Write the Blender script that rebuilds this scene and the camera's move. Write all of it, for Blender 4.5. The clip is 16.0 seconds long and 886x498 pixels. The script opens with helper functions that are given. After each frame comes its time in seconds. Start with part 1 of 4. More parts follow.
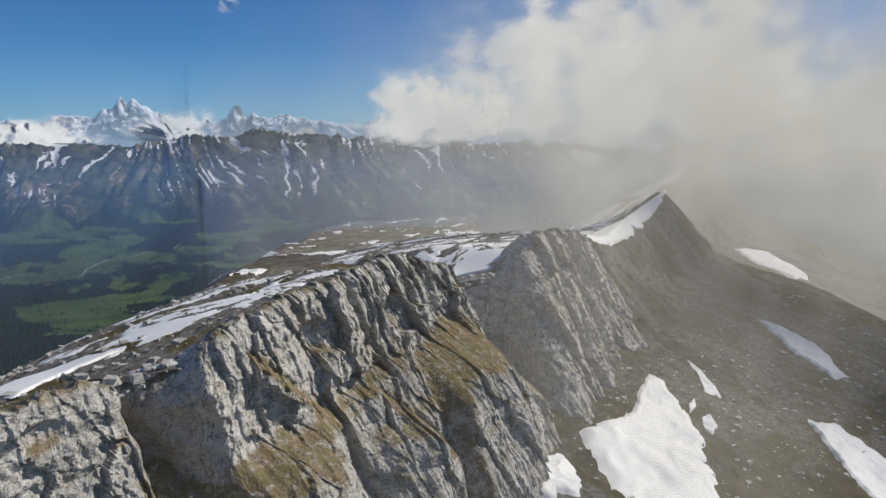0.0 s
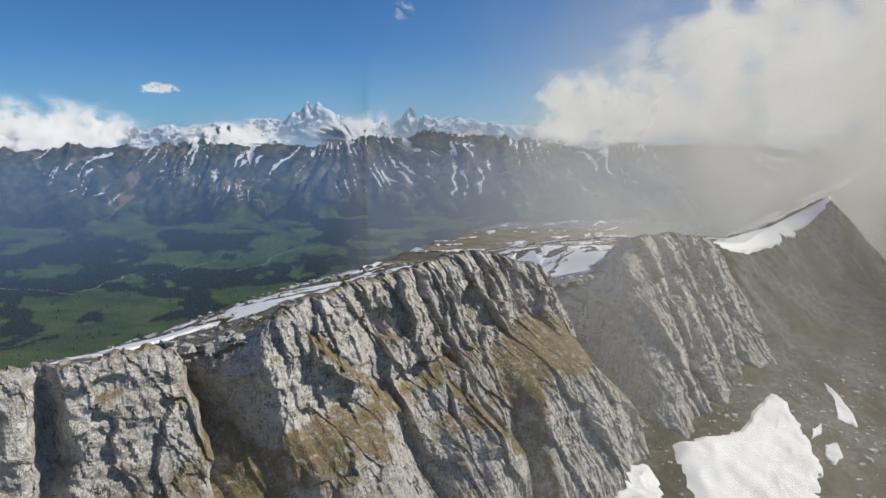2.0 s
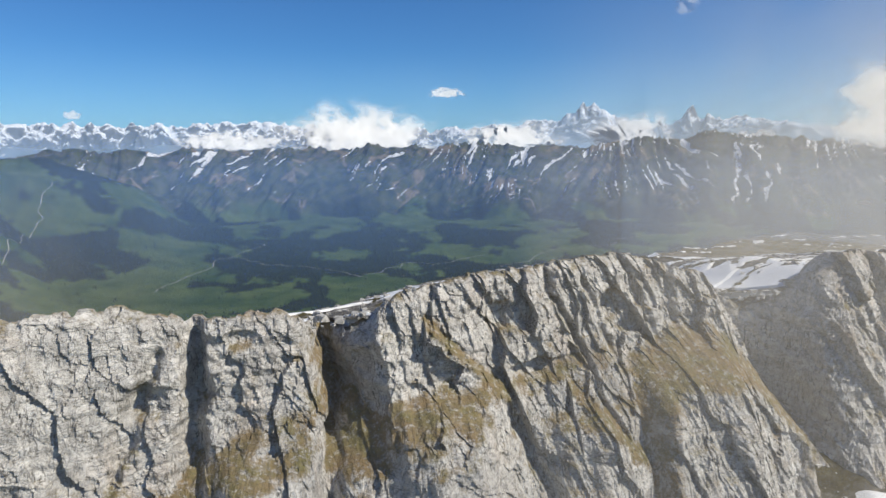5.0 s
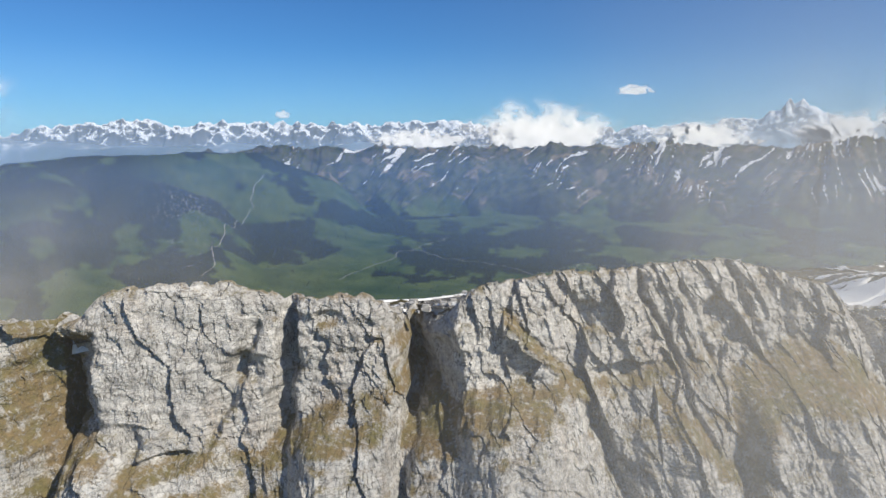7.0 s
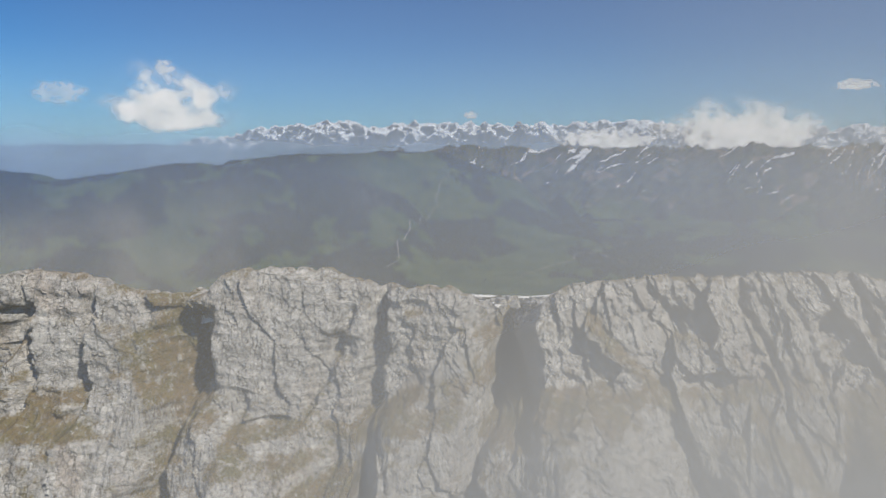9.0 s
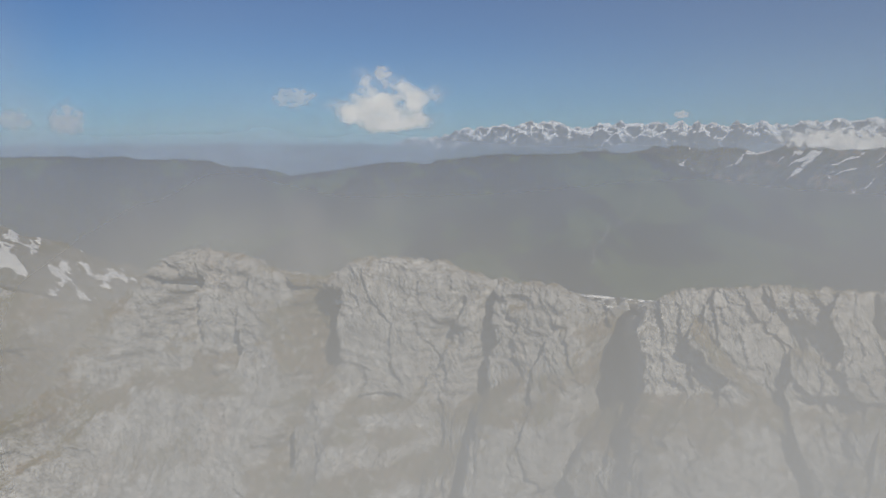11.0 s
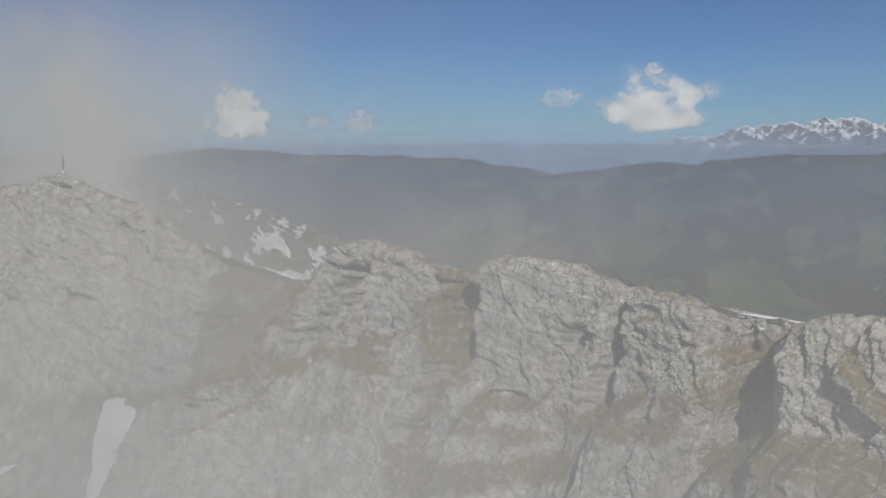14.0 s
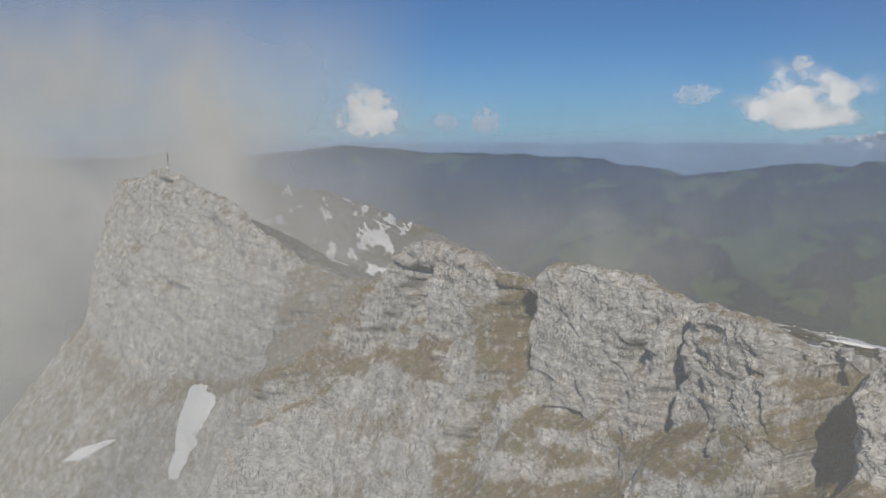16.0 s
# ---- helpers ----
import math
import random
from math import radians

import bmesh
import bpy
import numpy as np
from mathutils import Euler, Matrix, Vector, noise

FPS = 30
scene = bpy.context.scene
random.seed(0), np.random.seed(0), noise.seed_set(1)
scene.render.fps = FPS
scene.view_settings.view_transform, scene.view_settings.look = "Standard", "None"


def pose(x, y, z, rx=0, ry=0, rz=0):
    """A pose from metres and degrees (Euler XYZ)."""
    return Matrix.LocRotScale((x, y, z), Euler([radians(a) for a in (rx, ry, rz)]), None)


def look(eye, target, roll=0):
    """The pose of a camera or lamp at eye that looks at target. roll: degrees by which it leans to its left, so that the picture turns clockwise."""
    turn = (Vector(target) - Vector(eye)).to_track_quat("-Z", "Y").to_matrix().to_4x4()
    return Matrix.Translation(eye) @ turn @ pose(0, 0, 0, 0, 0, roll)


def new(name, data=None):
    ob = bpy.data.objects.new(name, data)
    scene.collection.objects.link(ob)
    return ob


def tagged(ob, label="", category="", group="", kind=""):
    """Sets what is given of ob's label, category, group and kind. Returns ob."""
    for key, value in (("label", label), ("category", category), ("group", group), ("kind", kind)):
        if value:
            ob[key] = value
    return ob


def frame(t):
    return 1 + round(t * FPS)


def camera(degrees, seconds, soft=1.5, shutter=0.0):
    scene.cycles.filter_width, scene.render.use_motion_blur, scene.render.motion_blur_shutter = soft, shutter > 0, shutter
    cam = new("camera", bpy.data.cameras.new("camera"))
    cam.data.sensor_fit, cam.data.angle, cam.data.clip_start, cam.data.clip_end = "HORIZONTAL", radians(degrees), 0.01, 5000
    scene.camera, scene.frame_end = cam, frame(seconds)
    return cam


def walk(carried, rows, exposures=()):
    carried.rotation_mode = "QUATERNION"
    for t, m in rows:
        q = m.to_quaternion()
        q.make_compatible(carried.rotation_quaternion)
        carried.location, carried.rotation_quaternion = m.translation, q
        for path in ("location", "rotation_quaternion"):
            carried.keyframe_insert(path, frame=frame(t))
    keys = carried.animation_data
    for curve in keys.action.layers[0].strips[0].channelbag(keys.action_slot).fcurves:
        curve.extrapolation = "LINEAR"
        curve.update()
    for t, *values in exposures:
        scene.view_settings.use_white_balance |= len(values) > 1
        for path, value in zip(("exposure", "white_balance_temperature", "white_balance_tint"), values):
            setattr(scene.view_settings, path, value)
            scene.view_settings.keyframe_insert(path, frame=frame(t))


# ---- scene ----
# The camera: seconds, place, tilt, lean, heading
cam = camera(65.56, 16.0)
ROWS = [
    (0.0, -81.0, -120.0, 30.3, 80.70, -0.26, -47.58),
    (0.5, -77.8, -125.0, 30.4, 80.71, -0.30, -44.19),
    (1.0, -74.5, -129.9, 30.3, 80.75, -0.22, -40.68),
    (1.5, -70.5, -134.5, 29.9, 80.82, -0.20, -37.07),
    (2.0, -66.3, -138.5, 29.7, 80.86, -0.19, -33.62),
    (2.5, -62.0, -142.3, 29.6, 80.90, -0.14, -30.11),
    (3.0, -57.5, -146.0, 29.5, 80.95, -0.20, -26.38),
    (3.5, -52.7, -149.7, 29.6, 80.94, -0.21, -22.48),
    (4.0, -47.8, -153.1, 29.6, 80.98, -0.24, -18.63),
    (6.5, -21.2, -165.1, 29.6, 80.92, 0.09, 0.40),
    (7.0, -15.5, -166.2, 29.6, 80.87, 0.15, 4.20),
    (7.5, -9.9, -167.2, 29.8, 80.84, 0.19, 8.01),
    (8.0, -3.9, -167.8, 29.9, 80.80, 0.18, 11.89),
    (10.5, 25.5, -164.7, 29.7, 80.84, 0.25, 32.02),
    (11.0, 31.3, -163.0, 29.8, 80.80, 0.21, 36.48),
    (11.5, 36.9, -160.8, 30.0, 80.76, 0.20, 40.62),
    (12.0, 42.0, -157.7, 30.2, 80.65, 0.22, 44.74),
    (12.5, 46.7, -154.3, 30.3, 80.72, 0.03, 48.51),
    (13.0, 50.2, -149.9, 30.3, 80.75, -0.04, 51.95),
    (13.5, 52.9, -145.3, 30.2, 80.76, -0.01, 55.20),
    (14.0, 55.0, -140.3, 30.1, 80.73, -0.03, 58.40),
    (14.5, 56.2, -136.2, 30.3, 80.73, -0.01, 60.82),
    (15.0, 57.0, -131.3, 30.6, 80.60, -0.01, 63.13),
    (15.5, 57.1, -126.2, 30.5, 80.57, 0.04, 65.91),
    (16.0, 56.0, -120.0, 30.2, 80.58, 0.12, 68.87),
]
walk(cam, [(t, pose(x, y, z, 0, 0, rz) @ pose(0, 0, 0, rx) @ pose(0, 0, 0, 0, 0, lean)) for t, x, y, z, rx, lean, rz in ROWS],
     [(0, -0.33), (2, -0.26), (4, -0.08), (6.5, 0.0), (7.3, -0.08), (8.2, -0.27), (10.5, -0.68), (12.5, -0.70), (14, -0.72), (16, -0.67)])

# ---- world, sun ----
SUN_FROM = Vector((0.79, -0.41, 0.83)).normalized()
world = bpy.data.worlds.new("sky")
scene.world = world
world.use_nodes = True
sky = world.node_tree.nodes.new("ShaderNodeTexSky")
sky.sky_type, sky.sun_disc = "NISHITA", False
sky.sun_elevation = math.asin(SUN_FROM.z)
sky.sun_rotation = math.atan2(SUN_FROM.x, SUN_FROM.y)
sky.altitude, sky.air_density, sky.dust_density, sky.ozone_density = 2100, 1.0, 0.3, 4.0
tone = world.node_tree.nodes.new("ShaderNodeMix")
tone.data_type, tone.blend_type = "RGBA", "MULTIPLY"
tone.inputs[0].default_value, tone.inputs[7].default_value = 1.0, (0.45, 0.90, 1.29, 1)
world.node_tree.links.new(sky.outputs[0], tone.inputs[6])
world.node_tree.links.new(tone.outputs[2], world.node_tree.nodes["Background"].inputs[0])
world.node_tree.nodes["Background"].inputs[1].default_value = 0.08
sun = new("sun", bpy.data.lights.new("sun", "SUN"))
sun.data.energy, sun.data.angle, sun.data.color = 5.0, radians(0.5), (1.0, 0.925, 0.79)
sun.matrix_world = look((0, 0, 0), -SUN_FROM)

# ---- materials ----
class Mat:
    """A small builder of node materials."""

    def __init__(self, name):
        self.m = bpy.data.materials.new(name)
        self.m.use_nodes = True
        self.t = self.m.node_tree
        self.out = self.t.nodes["Material Output"]
        self.bsdf = self.t.nodes["Principled BSDF"]
        self.pos = self.node("ShaderNodeNewGeometry").outputs["Position"]

    def put(self, socket, value):
        if isinstance(value, bpy.types.NodeSocket):
            self.t.links.new(value, socket)
        elif isinstance(value, tuple) and len(value) == 3 and len(socket.default_value) == 4:
            socket.default_value = (*value, 1)
        else:
            socket.default_value = value

    def node(self, kind, *values, **props):
        n = self.t.nodes.new(kind)
        for k, v in props.items():
            setattr(n, k, v)
        for i, v in enumerate(values):
            if v is not None:
                self.put(n.inputs[i], v)
        return n

    def math(self, op, a, b=0.0, clamp=False):
        return self.node("ShaderNodeMath", a, b, operation=op, use_clamp=clamp).outputs[0]

    def scaled(self, vec, s):
        return self.node("ShaderNodeVectorMath", vec, s, operation="MULTIPLY").outputs[0]

    def noise(self, scale, detail=5.0, rough=0.6, vec=None, stretch=None, warp=0.0):
        v = vec or self.pos
        if stretch:
            v = self.scaled(v, stretch)
        n = self.node("ShaderNodeTexNoise", v)
        n.inputs["Scale"].default_value, n.inputs["Detail"].default_value = scale, detail
        n.inputs["Roughness"].default_value, n.inputs["Distortion"].default_value = rough, warp
        return n.outputs[0]

    def cells(self, scale, stretch=None, feature="F1", vec=None):
        v = vec or self.pos
        if stretch:
            v = self.scaled(v, stretch)
        n = self.node("ShaderNodeTexVoronoi", v, feature=feature)
        n.inputs["Scale"].default_value = scale
        return n

    def ramp(self, fac, lo, hi, a=0.0, b=1.0):
        n = self.node("ShaderNodeMapRange", fac, lo, hi, a, b, interpolation_type="SMOOTHSTEP")
        return n.outputs[0]

    def mix(self, fac, a, b, blend="MIX"):
        n = self.node("ShaderNodeMix", data_type="RGBA", blend_type=blend)
        self.put(n.inputs[0], fac), self.put(n.inputs[6], a), self.put(n.inputs[7], b)
        return n.outputs[2]

    def up(self):
        g = self.node("ShaderNodeNewGeometry").outputs["Normal"]
        return self.node("ShaderNodeSeparateXYZ", g).outputs[2]

    def bump(self, height, strength, distance):
        n = self.node("ShaderNodeBump")
        n.inputs["Strength"].default_value, n.inputs["Distance"].default_value = strength, distance
        self.put(n.inputs["Height"], height)
        return n.outputs["Normal"]

    def done(self, colour, rough=0.9, normal=None, spec=0.3):
        self.put(self.bsdf.inputs["Base Color"], colour)
        self.put(self.bsdf.inputs["Roughness"], rough)
        self.bsdf.inputs["Specular IOR Level"].default_value = spec
        if normal:
            self.put(self.bsdf.inputs["Normal"], normal)
        return self.m


def rock_material():
    k = Mat("limestone_and_turf")
    mid = k.noise(0.30, 6, 0.62, stretch=(1.0, 1.0, 0.8))
    fine = k.noise(1.7, 6, 0.68, stretch=(1, 1, 1.2))
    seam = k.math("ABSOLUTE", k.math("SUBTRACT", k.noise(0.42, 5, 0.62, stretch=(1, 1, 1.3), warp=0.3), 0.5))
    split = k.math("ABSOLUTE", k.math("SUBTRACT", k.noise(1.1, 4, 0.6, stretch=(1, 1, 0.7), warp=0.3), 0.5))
    grey = k.mix(k.ramp(mid, 0.25, 0.62), (0.43, 0.415, 0.39), (0.66, 0.645, 0.615))
    grey = k.mix(k.ramp(fine, 0.36, 0.56), k.mix(0.14, grey, (0.22, 0.21, 0.19)), grey)
    warm = k.noise(0.07, 6, 0.62, stretch=(1, 1, 0.5), warp=0.6)
    grey = k.mix(k.ramp(warm, 0.52, 0.70, 0, 0.5), grey, (0.50, 0.40, 0.32))
    seep = k.noise(0.16, 4, 0.6, stretch=(1, 1, 0.12))
    grey = k.mix(k.ramp(seep, 0.58, 0.72, 0, 0.45), grey, (0.16, 0.155, 0.15))
    # cracks, joints and beds drawn dark, with their crease shade in the colour
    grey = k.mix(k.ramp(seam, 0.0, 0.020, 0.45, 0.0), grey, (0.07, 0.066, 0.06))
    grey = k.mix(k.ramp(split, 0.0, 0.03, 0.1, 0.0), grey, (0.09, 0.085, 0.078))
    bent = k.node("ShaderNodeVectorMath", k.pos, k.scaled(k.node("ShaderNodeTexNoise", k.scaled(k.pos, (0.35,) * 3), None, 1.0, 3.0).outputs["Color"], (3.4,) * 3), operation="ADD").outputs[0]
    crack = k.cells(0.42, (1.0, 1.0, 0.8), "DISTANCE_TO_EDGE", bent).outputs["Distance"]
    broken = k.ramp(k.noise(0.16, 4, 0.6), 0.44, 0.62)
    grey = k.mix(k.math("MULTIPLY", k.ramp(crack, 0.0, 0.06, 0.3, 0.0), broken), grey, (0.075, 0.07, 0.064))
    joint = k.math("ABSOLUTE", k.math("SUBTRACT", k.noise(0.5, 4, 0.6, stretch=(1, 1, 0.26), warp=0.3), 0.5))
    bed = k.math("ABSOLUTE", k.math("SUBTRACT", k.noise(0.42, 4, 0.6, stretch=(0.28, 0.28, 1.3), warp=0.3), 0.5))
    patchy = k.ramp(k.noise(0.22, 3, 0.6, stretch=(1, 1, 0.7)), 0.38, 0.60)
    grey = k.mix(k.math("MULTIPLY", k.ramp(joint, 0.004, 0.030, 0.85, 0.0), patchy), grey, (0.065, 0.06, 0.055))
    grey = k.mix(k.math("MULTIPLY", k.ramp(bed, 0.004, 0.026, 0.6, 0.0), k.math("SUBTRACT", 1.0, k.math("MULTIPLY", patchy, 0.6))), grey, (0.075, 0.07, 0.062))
    pale = k.cells(0.34, (1.0, 1.0, 0.7), "F1", bent).outputs["Color"]
    grey = k.mix(k.ramp(k.node("ShaderNodeSeparateXYZ", pale).outputs[0], 0.0, 1.0, 0.0, 0.34), grey, (0.28, 0.27, 0.255))
    turf = k.mix(k.ramp(k.noise(0.13, 6, 0.7), 0.38, 0.66), (0.235, 0.168, 0.084), (0.175, 0.155, 0.060))
    turf = k.mix(k.ramp(k.noise(1.1, 5, 0.7), 0.35, 0.65), k.mix(0.5, turf, (0.075, 0.062, 0.034)), turf)
    lie = k.node("ShaderNodeAttribute", attribute_name="lie").outputs["Fac"]
    spread = k.math("ADD", k.math("MULTIPLY", k.math("SUBTRACT", k.noise(0.20, 7, 0.68), 0.5), 1.25), k.math("MULTIPLY", k.math("SUBTRACT", fine, 0.5), 1.0))
    stones = k.ramp(k.noise(0.55, 8, 0.74, warp=0.3), 0.38, 0.50, 0.35, 1.0)
    mask = k.math("MULTIPLY", k.ramp(k.math("ADD", lie, spread), 0.38, 0.80, 0.0, 0.96), stones)
    height = k.math("ADD", k.math("ADD", mid, k.math("MULTIPLY", fine, 0.45)), k.math("ADD", k.math("MULTIPLY", k.ramp(seam, 0.0, 0.07), 0.35), k.math("MULTIPLY", k.math("MULTIPLY", k.ramp(crack, 0.0, 0.16), broken), 0.25)))
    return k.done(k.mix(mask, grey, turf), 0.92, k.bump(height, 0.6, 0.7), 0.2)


def slope_material():
    k = Mat("scree_and_turf")
    a = k.noise(0.03, 7, 0.66, stretch=(1, 1, 0.6), warp=0.4)
    stone = k.mix(k.ramp(k.noise(0.45, 6, 0.72), 0.35, 0.65), (0.075, 0.068, 0.06), (0.19, 0.178, 0.16))
    turf = k.mix(k.ramp(k.noise(0.12, 6, 0.7), 0.35, 0.65), (0.048, 0.040, 0.020), (0.090, 0.078, 0.034))
    return k.done(k.mix(k.ramp(a, 0.44, 0.56), stone, turf), 0.95, k.bump(k.noise(0.35, 7, 0.7), 1.0, 1.8), 0.1)


def karst_material():
    k = Mat("karst_pavement")
    mid = k.noise(0.5, 7, 0.7)
    grey = k.mix(k.ramp(mid, 0.35, 0.65), (0.10, 0.095, 0.088), (0.29, 0.28, 0.26))
    fine = k.noise(2.5, 5, 0.7)
    grey = k.mix(k.ramp(fine, 0.35, 0.6), k.mix(0.6, grey, (0.07, 0.066, 0.06)), grey)
    turf = k.mix(k.noise(0.6, 5, 0.7), (0.06, 0.05, 0.022), (0.13, 0.11, 0.04))
    mask = k.ramp(k.noise(0.06, 6, 0.65), 0.50, 0.60)
    return k.done(k.mix(mask, grey, turf), 0.95, k.bump(k.math("ADD", mid, k.math("MULTIPLY", fine, 0.4)), 1.0, 1.2), 0.2)


def snow_material():
    k = Mat("old_snow")
    a = k.noise(0.12, 6, 0.6)
    b = k.noise(1.1, 4, 0.6)
    c = k.mix(k.ramp(a, 0.35, 0.7), (0.74, 0.755, 0.77), (0.86, 0.86, 0.855))
    c = k.mix(k.ramp(k.noise(0.5, 6, 0.75), 0.6, 0.75, 0, 0.5), c, (0.5, 0.47, 0.42))
    return k.done(c, 0.55, k.bump(k.math("ADD", a, k.math("MULTIPLY", b, 0.15)), 0.4, 0.7), 0.3)


def valley_material():
    k = Mat("meadow_forest_scree")
    xyz = k.node("ShaderNodeSeparateXYZ", k.pos).outputs
    flat2 = k.scaled(k.pos, (1, 1, 0))
    wood = k.node("ShaderNodeAttribute", attribute_name="woods").outputs["Fac"]
    tint = k.node("ShaderNodeAttribute", attribute_name="meadow").outputs["Fac"]
    meadow = k.mix(tint, (0.028, 0.062, 0.018), (0.080, 0.115, 0.036))
    meadow = k.mix(k.ramp(k.noise(0.05, 5, 0.7, vec=flat2), 0.55, 0.75, 0, 0.5), meadow, (0.11, 0.10, 0.05))
    forest = k.mix(k.noise(0.16, 4, 0.7), (0.005, 0.012, 0.009), (0.018, 0.030, 0.017))
    low = k.mix(wood, meadow, forest)
    # the range: dark pasture and woods, tan scree fans, grey ribs, and snow left in the gullies
    sweep = k.math("MULTIPLY", k.node("ShaderNodeAttribute", attribute_name="sweep").outputs["Fac"], 16000.0)
    gully = k.node("ShaderNodeAttribute", attribute_name="gully").outputs["Fac"]
    alpine = k.node("ShaderNodeAttribute", attribute_name="alpine").outputs["Fac"]
    pasture = k.mix(k.ramp(k.noise(0.009, 7, 0.7), 0.40, 0.60), (0.022, 0.036, 0.026), (0.075, 0.088, 0.040))
    high = k.mix(k.ramp(k.math("ADD", k.noise(0.02, 6, 0.7), k.math("MULTIPLY", k.ramp(xyz[2], -300.0, -20.0), 0.10)), 0.52, 0.66, 0, 0.55), pasture, (0.125, 0.12, 0.115))
    scree = k.mix(k.noise(0.03, 7, 0.7), (0.13, 0.105, 0.075), (0.29, 0.235, 0.17))
    fan = k.math("ADD", k.noise(0.0055, 6, 0.65, warp=0.6), k.math("MULTIPLY", gully, 0.07))
    high = k.mix(k.ramp(fan, 0.565, 0.615, 0, 0.85), high, scree)
    east = k.ramp(sweep, 9300.0, 10600.0)
    band = k.noise(0.0036, 4, 0.6, vec=k.node("ShaderNodeVectorMath", k.pos, (310.0, 90.0, 40.0), operation="ADD").outputs[0])
    patch = k.noise(0.042, 5, 0.65)
    hold = k.math("ADD", k.math("MULTIPLY", gully, 0.42), k.math("ADD", k.math("MULTIPLY", patch, 0.75), k.math("ADD", k.math("MULTIPLY", k.math("SUBTRACT", band, 0.5), 1.1), k.math("MULTIPLY", east, 0.07))))
    hold = k.math("ADD", hold, k.math("MULTIPLY", k.ramp(xyz[2], -300.0, 0.0), 0.16))
    white = k.math("MULTIPLY", k.ramp(hold, 0.80, 0.85), k.math("MULTIPLY", k.ramp(xyz[2], -330.0, -230.0), k.ramp(sweep, 6500.0, 7300.0)))
    high = k.mix(white, high, (0.74, 0.76, 0.78))
    colour = k.mix(alpine, low, high)
    bumpy = k.math("ADD", k.math("MULTIPLY", wood, 0.4), k.noise(0.12, 5, 0.7))
    return k.done(colour, 0.95, k.bump(bumpy, 0.8, 12.0), 0.1)


def alp_material(name, line, spread, dark, pale):
    """Rock with snow that lies above a wandering line and on the gentler faces."""
    k = Mat(name)
    xyz = k.node("ShaderNodeSeparateXYZ", k.pos).outputs
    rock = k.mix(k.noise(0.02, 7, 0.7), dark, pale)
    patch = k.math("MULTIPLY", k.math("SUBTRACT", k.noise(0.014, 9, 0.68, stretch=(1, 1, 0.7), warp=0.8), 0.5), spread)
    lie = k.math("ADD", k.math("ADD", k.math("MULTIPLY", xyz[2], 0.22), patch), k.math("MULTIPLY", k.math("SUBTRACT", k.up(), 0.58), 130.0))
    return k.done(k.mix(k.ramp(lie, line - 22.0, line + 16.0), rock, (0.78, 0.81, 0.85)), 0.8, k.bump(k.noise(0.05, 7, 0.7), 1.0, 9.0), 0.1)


ROCK, SLOPE, KARST, SNOW, VALLEY = rock_material(), slope_material(), karst_material(), snow_material(), valley_material()

# ---- shapes ----
def hashed(ix, iy, seed):
    h = (np.asarray(ix, np.int64) * 374761393 + np.asarray(iy, np.int64) * 668265263 + seed * 2147483647) & 0xFFFFFFFF
    h = ((h ^ (h >> 13)) * 1274126177) & 0xFFFFFFFF
    h = ((h ^ (h >> 16)) * 2246822519) & 0xFFFFFFFF
    return ((h ^ (h >> 15)) & 0xFFFFFF) / float(0x1000000)


TURNS = np.linspace(0, 2 * math.pi, 4096, endpoint=False)
TURN_X, TURN_Y = np.cos(TURNS), np.sin(TURNS)


def grain(x, y, seed=0):
    """Gradient noise, about -0.7 to 0.7."""
    x, y = np.broadcast_arrays(np.asarray(x, float), np.asarray(y, float))
    ix, iy = np.floor(x).astype(np.int64), np.floor(y).astype(np.int64)
    fx, fy = x - ix, y - iy
    u, v = fx**3 * (fx * (fx * 6 - 15) + 10), fy**3 * (fy * (fy * 6 - 15) + 10)

    def corner(a, b):
        w = (hashed(ix + a, iy + b, seed) * 4096).astype(np.int32)
        return TURN_X[w] * (fx - a) + TURN_Y[w] * (fy - b)

    low = corner(0, 0) * (1 - u) + corner(1, 0) * u
    return low * (1 - v) + (corner(0, 1) * (1 - u) + corner(1, 1) * u) * v


def rough(x, y, octaves=5, gain=0.5, seed=0):
    total, amp = 0.0, 1.0
    for o in range(octaves):
        total = total + amp * grain(x * 2**o, y * 2**o, seed + o * 17)
        amp *= gain
    return total


def ridged(x, y, octaves=5, gain=0.5, seed=0):
    total, amp = 0.0, 1.0
    for o in range(octaves):
        total = total + amp * (0.5 - 2 * np.abs(grain(x * 2**o, y * 2**o, seed + o * 17)))
        amp *= gain
    return total


def blocks(x, y, seed=0, tilt=0.6, bias=0.0):
    """Broken faces: every cell of a jittered net has its own height and lean. bias: a lean that all share."""
    x, y = np.broadcast_arrays(np.asarray(x, float), np.asarray(y, float))
    ix, iy = np.floor(x), np.floor(y)
    best, value = np.full(x.shape, 1e9), np.zeros(x.shape)
    for a in (-1, 0, 1):
        for b in (-1, 0, 1):
            cx, cy = ix + a, iy + b
            px, py = cx + hashed(cx, cy, seed), cy + hashed(cx, cy, seed + 1)
            d = np.maximum(np.abs(x - px), np.abs(y - py) * 0.9) + 0.2 * np.abs(x - px + y - py)
            lift = hashed(cx, cy, seed + 2) - 0.5 + tilt * ((hashed(cx, cy, seed + 3) - 0.5) * (x - px) + (hashed(cx, cy, seed + 4) - 0.5) * (y - py))
            lift = lift - bias * (x - px)
            near = d < best
            value, best = np.where(near, lift, value), np.where(near, d, best)
    return value


def smooth(a, b, v):
    f = np.clip((v - a) / (b - a), 0, 1)
    return f * f * (3 - 2 * f)


